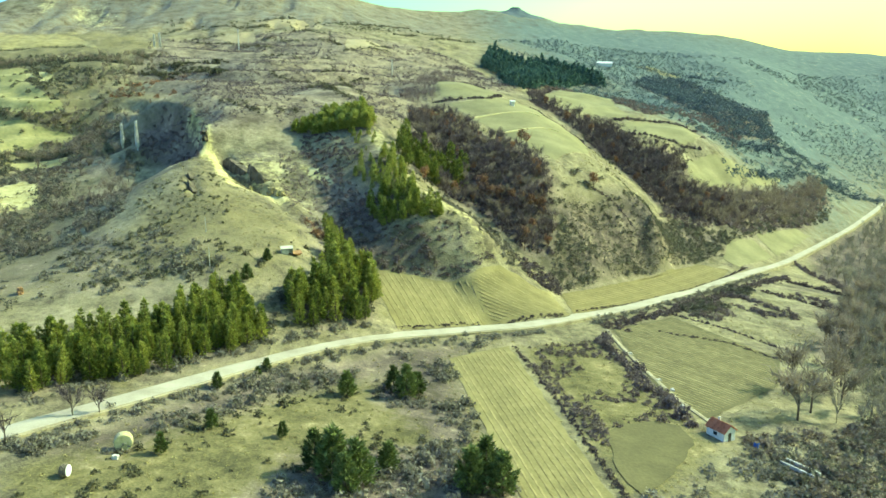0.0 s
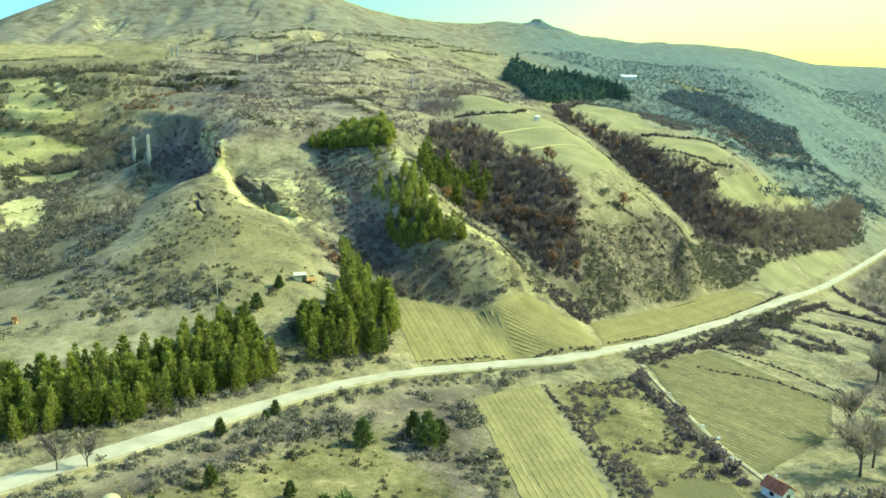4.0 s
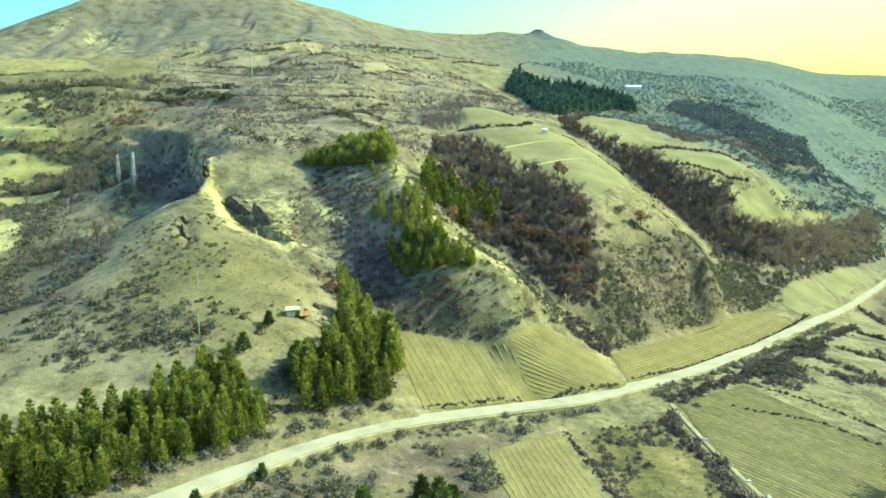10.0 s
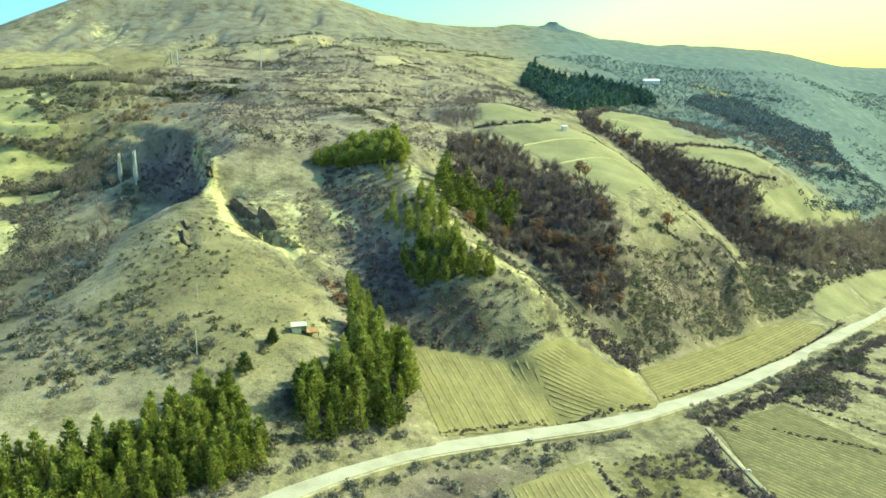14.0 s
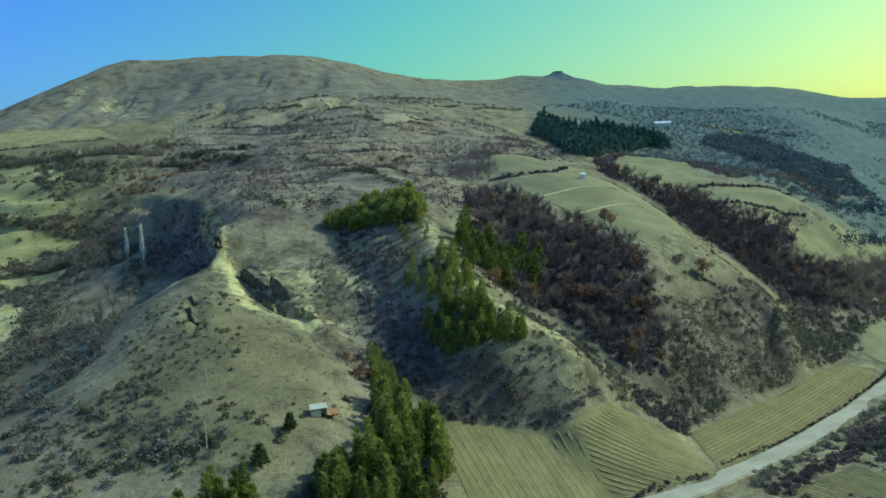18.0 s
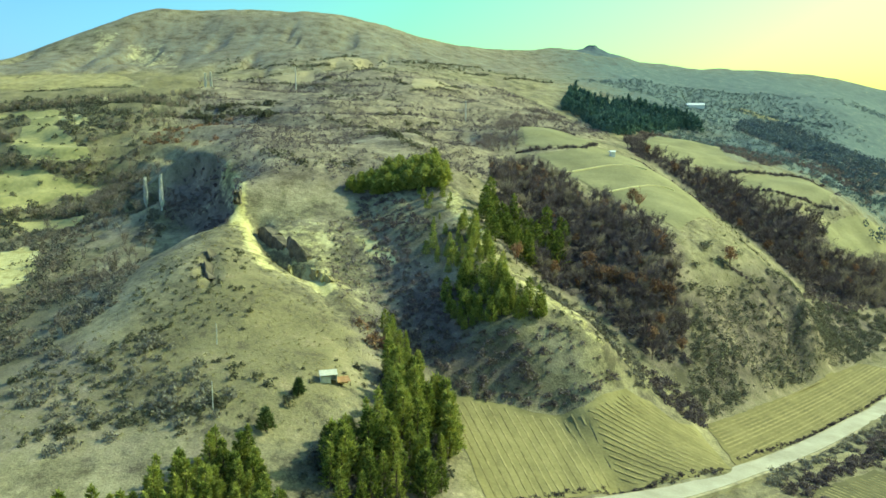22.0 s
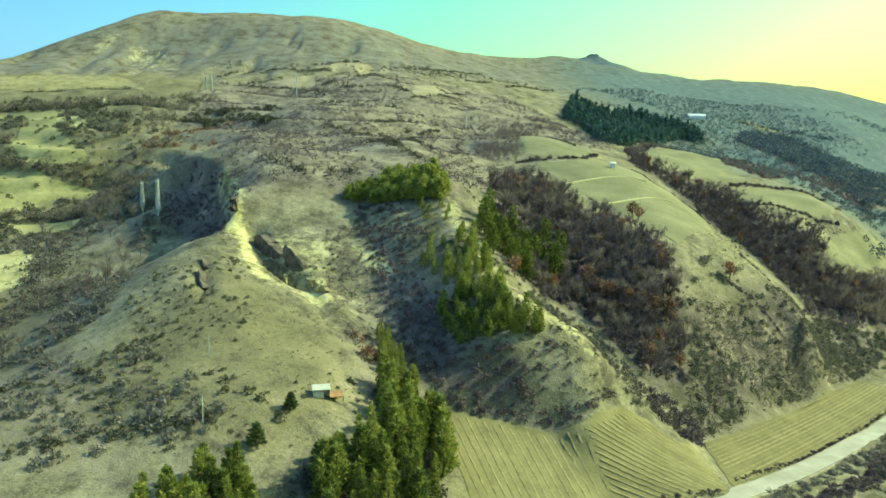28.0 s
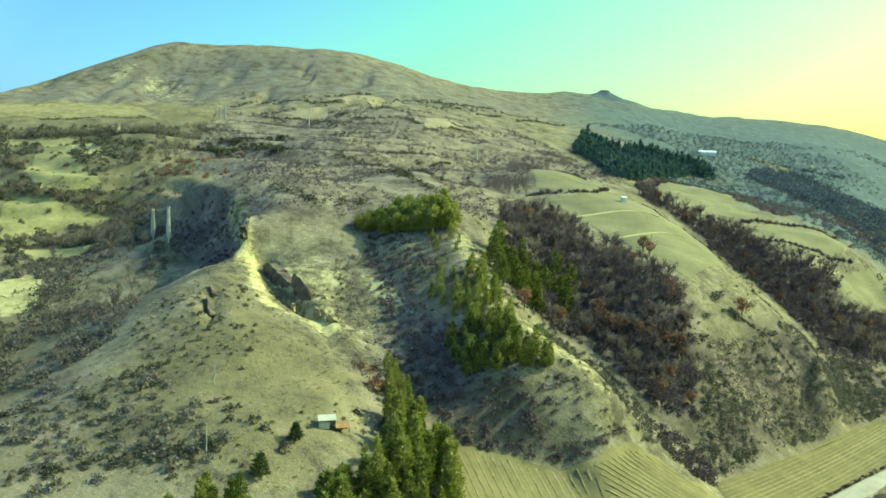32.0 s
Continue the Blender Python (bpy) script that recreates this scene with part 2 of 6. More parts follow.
TWIGS = material("bare_twigs", [(0.0723, 0.0554, 0.0567), (0.123, 0.0958, 0.0927), (0.187, 0.147, 0.135)], 0.5, 0.9, 0, 6, 0.4, through=0.3)
GULLY_TWIGS = material("brown_twigs", [(0.109, 0.0826, 0.0777), (0.176, 0.137, 0.124), (0.252, 0.197, 0.17)], 0.5, 0.9, 0, 6, 0.4, through=0.3)
GREY_TWIGS = material("grey_twigs", [(0.13, 0.116, 0.088), (0.2, 0.18, 0.134), (0.27, 0.242, 0.18)], 0.5, 0.9, 0, 6, 0.35, through=0.3)
RUSSET = material("russet_leaves", [(0.13, 0.075, 0.045), (0.25, 0.14, 0.075), (0.37, 0.215, 0.11)], 0.6, 0.85, 0, 6, 0.4, through=0.2)
NOSE_SCRUB = material("grey_green_scrub", [(0.0943, 0.0886, 0.0607), (0.139, 0.131, 0.0869), (0.193, 0.179, 0.117)], 0.4, 0.9, 0, 6, 0.4, through=0.3)
OLIVE = material("olive_scrub", [(0.064, 0.0608, 0.0359), (0.105, 0.0983, 0.0569), (0.152, 0.14, 0.0811)], 0.5, 0.9, 0, 6, 0.4, through=0.3)
# Two blue-grey colours for distant things; their haze is painted into the base.
HAZED_WOOD = material("hazed_leafless_wood", [(0.115, 0.14, 0.137), (0.155, 0.182, 0.172), (0.195, 0.22, 0.2)], 0.05, 0.95, 0, 9, 0.35, through=0.2)
HAZED_DARK = material("hazed_dark", [(0.07, 0.09, 0.105), (0.103, 0.128, 0.137), (0.14, 0.165, 0.163)], 0.1, 0.9, 0, 8, 0.3, through=0.2)
# Conifer green paled towards teal, so the colour includes distance haze.
HAZED_NEEDLES = material("hazed_needles", [(0.061, 0.101, 0.083), (0.097, 0.149, 0.117), (0.143, 0.201, 0.150)], 0.3, 0.8, 0, 6, 0.3, through=0.2)
PALE_TWIGS = material("pale_twigs", [(0.180, 0.146, 0.107), (0.252, 0.206, 0.150), (0.336, 0.271, 0.197)], 0.4, 0.9, 0, 6, 0.35, through=0.3)
STRAW_TUFT = material("dry_grass_tufts", [(0.17, 0.14, 0.055), (0.27, 0.225, 0.085), (0.38, 0.32, 0.13)], 0.4, 0.95, 0, 6, 0.4)
PALE_BARK = material("pale_poplar_bark", [(0.52, 0.50, 0.43), (0.66, 0.63, 0.55), (0.76, 0.73, 0.65)], 1.0, 0.9, 0.2, 6, 0.2)
WHITE_PAINT = material("white_paint", [(0.62, 0.60, 0.54), (0.74, 0.72, 0.66), (0.80, 0.78, 0.73)], 0.8, 0.7, 0.1, 8)
PLASTER = material("lime_plaster", [(0.55, 0.52, 0.44), (0.68, 0.65, 0.57), (0.76, 0.73, 0.66)], 0.9, 0.9, 0.2, 8)
RED_TILE = material("red_roof_tiles", [(0.20, 0.075, 0.045), (0.30, 0.115, 0.065), (0.38, 0.16, 0.09)], 1.2, 0.85, 0.3, 6, 0.3)
RUST = material("rusty_sheet", [(0.26, 0.14, 0.06), (0.36, 0.205, 0.09), (0.45, 0.27, 0.125)], 0.9, 0.8, 0.2, 8, metal=0.1)
SHEET = material("pale_sheet_metal", [(0.46, 0.42, 0.28), (0.56, 0.51, 0.36), (0.66, 0.60, 0.44)], 0.9, 0.5, 0.1, 8, metal=0.1)
CONCRETE = material("concrete", [(0.36, 0.34, 0.29), (0.48, 0.46, 0.40), (0.58, 0.55, 0.48)], 0.8, 0.9, 0.2, 8)
DARK_WOOD = material("dark_boards", [(0.05, 0.04, 0.028), (0.09, 0.07, 0.05), (0.14, 0.11, 0.08)], 1.2, 0.85, 0.3, 8)
BLUE_PAINT = material("blue_paint", [(0.03, 0.07, 0.25), (0.05, 0.11, 0.35), (0.08, 0.15, 0.42)], 1.2, 0.5, 0.1, 8)
STRAW_BALE = material("straw_bale", [(0.42, 0.36, 0.17), (0.55, 0.48, 0.24), (0.66, 0.58, 0.32)], 1.5, 0.95, 0.5, 8)
CLAY_BANK = material("bare_yellow_clay", [(0.22, 0.18, 0.08), (0.36, 0.30, 0.13), (0.50, 0.43, 0.21)], 0.35, 0.95, 0.8, 7)
STONE = material("pale_stone", [(0.36, 0.33, 0.26), (0.50, 0.46, 0.37), (0.62, 0.58, 0.48)], 1.0, 0.9, 0.4, 6, 0.2)
GLASS = material("dark_glass", [(0.02, 0.025, 0.03), (0.03, 0.035, 0.04)], 0.5, 0.1, 0, 4, spec=0.6)

# ---------------------------------------------------------------- landforms
# Crest lines, hollows and floors of the land, as (x, y, z) in metres.
LAND = {
    "mountain_crest": [(-420, 520, 62), (-330, 540, 76), (-264, 560, 88), (-242, 590, 99), (-223, 640, 121.5), (-199, 680, 139), (-153, 690, 141.5), (-110, 700, 143.5),
                       (-64, 700, 142), (-19, 720, 135), (20, 740, 127), (56, 760, 123.5), (102, 790, 124), (145, 820, 128.5), (165, 835, 127),
                       (208, 845, 124.5), (239, 850, 118), (309, 880, 115), (389, 920, 117.5), (456, 950, 116), (521, 980, 110.5), (582, 1000, 99)],
    "mountain_slope": [(-18, 653, 118), (18, 671, 110), (50, 689, 106), (92, 716, 105), (130, 743, 108), (187, 766, 106), (215, 770, 101), (278, 797, 98), (350, 833, 99), (410, 860, 98),
                       (469, 887, 94), (524, 905, 88), (83, 640, 92), (190, 690, 91), (310, 740, 84), (420, 770, 78)],
    "far_crest": [(632, 1050, 98), (760, 1090, 92), (1000, 1120, 80)],
    "mountain_foot": [(-214, 480, 74), (-198, 520, 81), (-134, 533, 85), (-99, 500, 78), (-60, 480, 74), (-32, 500, 82), (9, 470, 75),
                      (59, 560, 81), (104, 600, 81), (155, 640, 84)],
    "erosion": [(-208, 600, 104), (-171, 545, 87), (-157, 620, 111)],
    "left_terraces": [(-202, 450, 68), (-168, 455, 69), (-133, 457, 70), (-141, 378, 54.4), (-141, 345, 46.7), (-119, 325, 41.6),
                      (-134, 318, 35.9), (-118, 312, 30.1), (-105, 318, 31.7), (-121, 300, 25.9), (-100, 300, 27.0)],
    "left_gully": [(-104, 470, 73), (-103, 390, 57.8), (-101, 330, 41.8), (-82, 285, 30.3), (-72, 272, 30.1), (-79, 255, 21.3),
                   (-72, 238, 18.6), (-73, 215, 15.5), (-70, 190, 13.0)],
    "left_bank": [(-128, 262, 20), (-140, 215, 18), (-135, 170, 14), (-190, 300, 32), (-210, 220, 24)],
    "pit_floor": [(-60, 261, 28.5), (-50, 248, 26.5)],
    "pit_rim": [(-70, 290, 42.4), (-53, 268, 40.9), (-43, 246, 38.5)],
    "spur_a_crest": [(-42, 238, 32.6), (-40, 223, 29.3), (-39, 205, 27.3), (-36, 190, 24.7), (-38, 176, 19.3), (-47, 174, 17.9), (-51, 160, 13.8)],
    "spur_a_face": [(-33, 212, 26.2), (-28, 181, 20.9), (-22, 176, 17.6), (-12, 167, 15.0), (-16, 160, 13.9), (-27, 158, 14.7), (-38, 156, 13.7)],
    "spur_a_east": [(-35, 236, 29.6), (-24, 232, 29.6), (-25, 212, 22.8), (-15, 200, 20.8), (-10, 187, 16.6), (-16, 222, 24.8)],
    "plateau": [(-44, 262, 40.6), (-27, 255, 39.6), (-25, 300, 47.8), (-60, 340, 50.5), (-32, 370, 60.0), (3, 300, 50.2), (24, 380, 55.6),
                (-11, 420, 67), (-60, 400, 62.6), (-78, 375, 54.6), (24, 330, 46.3)],
    "gully_one": [(-12, 244, 32.2), (-9, 232, 28.2), (-6, 220, 23.6), (-3, 204, 16.6), (-1, 188, 12.2), (2, 181, 9.9)],
    "spur_b_crest": [(-13, 252, 36.0), (-3, 252, 38.4), (8, 249, 40.6), (14, 223, 31.4), (15, 209, 26.2), (20, 199, 23.8), (24.8, 196, 21.2), (28.2, 192, 19.2), (32.6, 188.8, 16.3), (35, 187.2, 13.2), (37, 185, 8.2), (31, 204, 15.2), (36, 199, 11.2)],
    "spur_b_west": [(-5, 234, 31.7), (6, 213, 26.6), (11, 186, 15.0), (19, 184, 13.6), (15, 181, 8.5), (25, 179, 5.3)],
    "gully_two": [(21, 290, 42.1), (27, 255, 33.5), (29, 232, 22.4), (39, 214, 13.3), (46, 205, 7.7), (51, 199, 1.3), (54, 193, -2.6)],
    "spur_c_west": [(41, 340, 51.6), (44, 300, 41.2), (55, 270, 32.5), (59, 252, 29.1), (63, 238, 25.0), (61, 226, 17.4), (61, 216, 9.4), (59, 206, 2.5)],
    "spur_c_top": [(56, 350, 50.7), (71, 320, 43.6), (84, 312, 37.5), (92, 300, 30.2), (92, 276, 24.2), (98, 256, 15.4), (103, 246, 9.2)],
    "spur_c_nose": [(77, 246, 22.2), (76, 232, 10.8), (70, 216, 1.8), (94, 239, 3.5), (97, 238, -7.9), (66, 206, -4.7)],
    "field_edge": [(128, 262, -11.5), (112, 246, -9.6), (84, 218, -6.6)],
    "gully_three": [(89, 340, 40.6), (103, 325, 26.9), (114, 302, 15.3), (121, 288, 5.9), (134, 283, -2.7)],
    "spur_d": [(93, 370, 46.7), (118, 365, 40.4), (126, 346, 32.8), (151, 360, 32.1), (164, 345, 27.0), (138, 320, 23.0), (163, 330, 13.7), (166, 318, 3.4)],
    "right_hill": [(98, 470, 56), (145, 480, 51), (213, 620, 67), (183, 470, 43), (287, 640, 61), (210, 450, 38), (373, 680, 63), (244, 460, 35)],
    "right_hill_far": [(434, 640, 19), (571, 760, 24), (365, 520, -8), (383, 500, -25), (283, 460, 10), (265, 400, -4), (900, 800, 20), (1100, 950, 20)],
    "behind_the_crest": [(-560, 640, 10), (-470, 640, 25), (-360, 690, 45), (-300, 760, 75), (-200, 790, 95), (-100, 810, 100), (0, 840, 92), (100, 900, 85), (210, 960, 85), (320, 1010, 78), (460, 1080, 70), (620, 1160, 50),
                         (-300, 950, 30), (0, 1050, 30), (300, 1250, 30), (700, 1400, 10), (-800, 600, 0), (-800, 200, 10), (-450, 300, 40), (1300, 900, 0), (1300, 300, -30),
                         (-500, 1500, 20), (500, 1700, 10), (1500, 1600, 0)],
}
ROAD = [(-120, 22), (-80, 58), (-58, 80), (-44, 95), (-33, 107), (-20, 122), (-6, 137), (9, 148), (28, 157), (43, 164), (58, 175), (83, 195), (113, 223), (149, 257), (190, 296), (240, 344), (300, 405), (370, 480), (450, 560)]


def valley(x):
    """The height of the valley floor, which falls slowly towards the east."""
    return 2 - 0.12 * np.clip(x, -45, 175) - 0.03 * (np.clip(x, 175, 600) - 175) + 0.02 * np.clip(-x - 45, 0, 300)


def dense(line, step):
    """Points at even steps along a line of any number of coordinates."""
    p = np.array(line, float)
    out = []
    for a, b in zip(p[:-1], p[1:]):
        n = max(1, int(np.linalg.norm((b - a)[:2]) / step))
        out += [a + (b - a) * i / n for i in range(n)]
    return np.array(out + [p[-1]])


def spline_nodes():
    nodes = [dense(v, 30) if k in ("mountain_crest",) else np.array(v, float) for k, v in LAND.items()]
    road = dense(ROAD, 14)
    nodes.append(np.c_[road, valley(road[:, 0])])
    near = np.array([(x, y) for x in range(-240, 420, 60) for y in (-300, -120, -20, 40, 90) if y < 60 + 0.75 * x + 20 or x > 40 or y < 30], float)
    nodes.append(np.c_[near, valley(near[:, 0])])
    far = np.array([(120, 150), (160, 190), (210, 240), (260, 280), (330, 330), (100, 125), (60, 120), (30, 115), (0, 110), (200, 160), (300, 220), (700, 300), (-900, -400), (900, -400), (0, -900)], float)
    nodes.append(np.c_[far, valley(far[:, 0])])
    return np.concatenate(nodes)


NODES = spline_nodes()
SPAN = 100.0


def bend(d2):
    return np.where(d2 > 1e-12, d2 * np.log(np.maximum(d2, 1e-12)), 0.0) * 0.5


def spline_weights():
    p = NODES[:, :2] / SPAN
    n = len(p)
    k = bend(((p[:, None] - p[None]) ** 2).sum(-1)) + 0.002 * np.eye(n)
    q = np.c_[np.ones(n), p]
    a = np.block([[k, q], [q.T, np.zeros((3, 3))]])
    return np.linalg.solve(a, np.r_[NODES[:, 2], np.zeros(3)])


WEIGHTS = spline_weights()


def base_height(x, y):
    """The smooth land through the landform lines."""
    x, y = np.asarray(x, float) / SPAN, np.asarray(y, float) / SPAN
    shape = x.shape
    x, y = x.ravel(), y.ravel()
    out = np.empty(len(x))
    p = NODES[:, :2] / SPAN
    for i in range(0, len(x), 20000):
        s = slice(i, i + 20000)
        d2 = (x[s, None] - p[None, :, 0]) ** 2 + (y[s, None] - p[None, :, 1]) ** 2
        out[s] = bend(d2) @ WEIGHTS[:-3] + WEIGHTS[-3] + WEIGHTS[-2] * x[s] + WEIGHTS[-1] * y[s]
    return out.reshape(shape)


TABLE = np.random.RandomState(3).uniform(-1, 1, (256, 256))


def value_noise(x, y):
    i, j = np.floor(x).astype(int), np.floor(y).astype(int)
    a, b = x - i, y - j
    a, b = a * a * (3 - 2 * a), b * b * (3 - 2 * b)
    g = lambda p, q: TABLE[p & 255, q & 255]  # noqa: E731
    return (g(i, j) * (1 - a) + g(i + 1, j) * a) * (1 - b) + (g(i, j + 1) * (1 - a) + g(i + 1, j + 1) * a) * b


def fractal(x, y, size, octaves=4):
    """Noise with its largest forms of that size in metres."""
    out, amount = 0.0, 1.0
    for k in range(octaves):
        c, s = math.cos(1.1 * k + 0.5), math.sin(1.1 * k + 0.5)
        out = out + amount * value_noise((x * c - y * s) / size + 37 * k, (x * s + y * c) / size - 11 * k)
        size, amount = size / 2.1, amount * 0.5
    return out


def axis(core_a, core_b, step, low, high, grow=1.04):
    """Grid lines, close together in the core and wider towards the ends."""
    mid = list(np.arange(core_a, core_b, step))
    s, v = step, core_b
    up = []
    while v < high:
        up.append(v)
        s *= grow
        v += s
    s, v = step, core_a
    down = []
    while v > low:
        s *= grow
        v -= s
        down.append(v)
    return np.array(down[::-1] + mid + up + [high])


# ---------------------------------------------------------------- helpers
def part(name, verts, faces, mat, parent=None, label="", smooth=False):
    """Links one mesh, under parent if there is one."""
    me = bpy.data.meshes.new(name)
    me.from_pydata([tuple(v) for v in verts], [], [tuple(f) for f in faces])
    me.materials.append(mat)
    if smooth:
        me.polygons.foreach_set("use_smooth", [True] * len(me.polygons))
    me.update()
    ob = new(name, me)
    if parent:
        ob.parent = parent
    if label:
        tagged(ob, label)
    return ob


def tri_mesh(name, verts, mat, tris=None):
    """A mesh from an array of corners, three for each triangle."""
    me = bpy.data.meshes.new(name)
    v = np.asarray(verts, np.float32).reshape(-1, 3)
    n = len(v) // 3
    me.vertices.add(len(v))
    me.vertices.foreach_set("co", v.ravel())
    me.loops.add(3 * n)
    me.loops.foreach_set("vertex_index", np.arange(3 * n, dtype=np.int32))
    me.polygons.add(n)
    me.polygons.foreach_set("loop_start", np.arange(0, 3 * n, 3, dtype=np.int32))
    me.materials.append(mat)
    me.update()
    me.validate()
    return me


def box(x0, x1, y0, y1, z0, z1):
    v = [(x, y, z) for z in (z0, z1) for x, y in ((x0, y0), (x1, y0), (x1, y1), (x0, y1))]
    return v, [(0, 3, 2, 1), (4, 5, 6, 7), (0, 1, 5, 4), (1, 2, 6, 5), (2, 3, 7, 6), (3, 0, 4, 7)]


def tube(points, radii, sides=6):
    """A tapered tube along points."""
    verts, faces = [], []
    for i, (p, r) in enumerate(zip(points, radii)):
        p = Vector(p)
        way = (Vector(points[min(i + 1, len(points) - 1)]) - Vector(points[max(i - 1, 0)])).normalized()
        side = way.orthogonal().normalized()
        for k in range(sides):
            verts.append(p + Matrix.Rotation(2 * math.pi * k / sides, 3, way) @ side * r)
    for i in range(len(points) - 1):
        for k in range(sides):
            a, b = i * sides + k, i * sides + (k + 1) % sides
            faces.append((a, b, b + sides, a + sides))
    faces.append(tuple(range(sides))[::-1])
    faces.append(tuple(range((len(points) - 1) * sides, len(points) * sides)))
    return verts, faces


def thing(name, place, turn, label, category, group="", kind=""):
    e = new(name)
    e.matrix_basis = pose(*place, rz=turn)
    return tagged(e, label, category, group, kind)


def inside(poly, x, y):
    """Whether points lie in a polygon of the plan."""
    p = np.array(poly, float)
    x, y = np.asarray(x, float), np.asarray(y, float)
    hit = np.zeros(x.shape, bool)
    for (x0, y0), (x1, y1) in zip(p, np.roll(p, -1, 0)):
        if y0 != y1:
            hit ^= ((y0 > y) != (y1 > y)) & (x < (x1 - x0) * (y - y0) / (y1 - y0) + x0)
    return hit


def edge_far(poly, x, y):
    """The distance from points to a polygon's edge, positive inside."""
    p = np.array(poly, float)
    x, y = np.asarray(x, float), np.asarray(y, float)
    d = np.full(x.shape, 1e9)
    for (x0, y0), (x1, y1) in zip(p, np.roll(p, -1, 0)):
        s = np.clip(((x - x0) * (x1 - x0) + (y - y0) * (y1 - y0)) / max(1e-9, (x1 - x0) ** 2 + (y1 - y0) ** 2), 0, 1)
        d = np.minimum(d, np.hypot(x - x0 - s * (x1 - x0), y - y0 - s * (y1 - y0)))
    return np.where(inside(poly, x, y), d, -d)


def line_far(line, x, y):
    p = np.array(line, float)
    d = np.full(np.shape(x), 1e9)
    for (x0, y0), (x1, y1) in zip(p[:-1], p[1:]):
        s = np.clip(((x - x0) * (x1 - x0) + (y - y0) * (y1 - y0)) / max(1e-9, (x1 - x0) ** 2 + (y1 - y0) ** 2), 0, 1)
        d = np.minimum(d, np.hypot(x - x0 - s * (x1 - x0), y - y0 - s * (y1 - y0)))
    return d


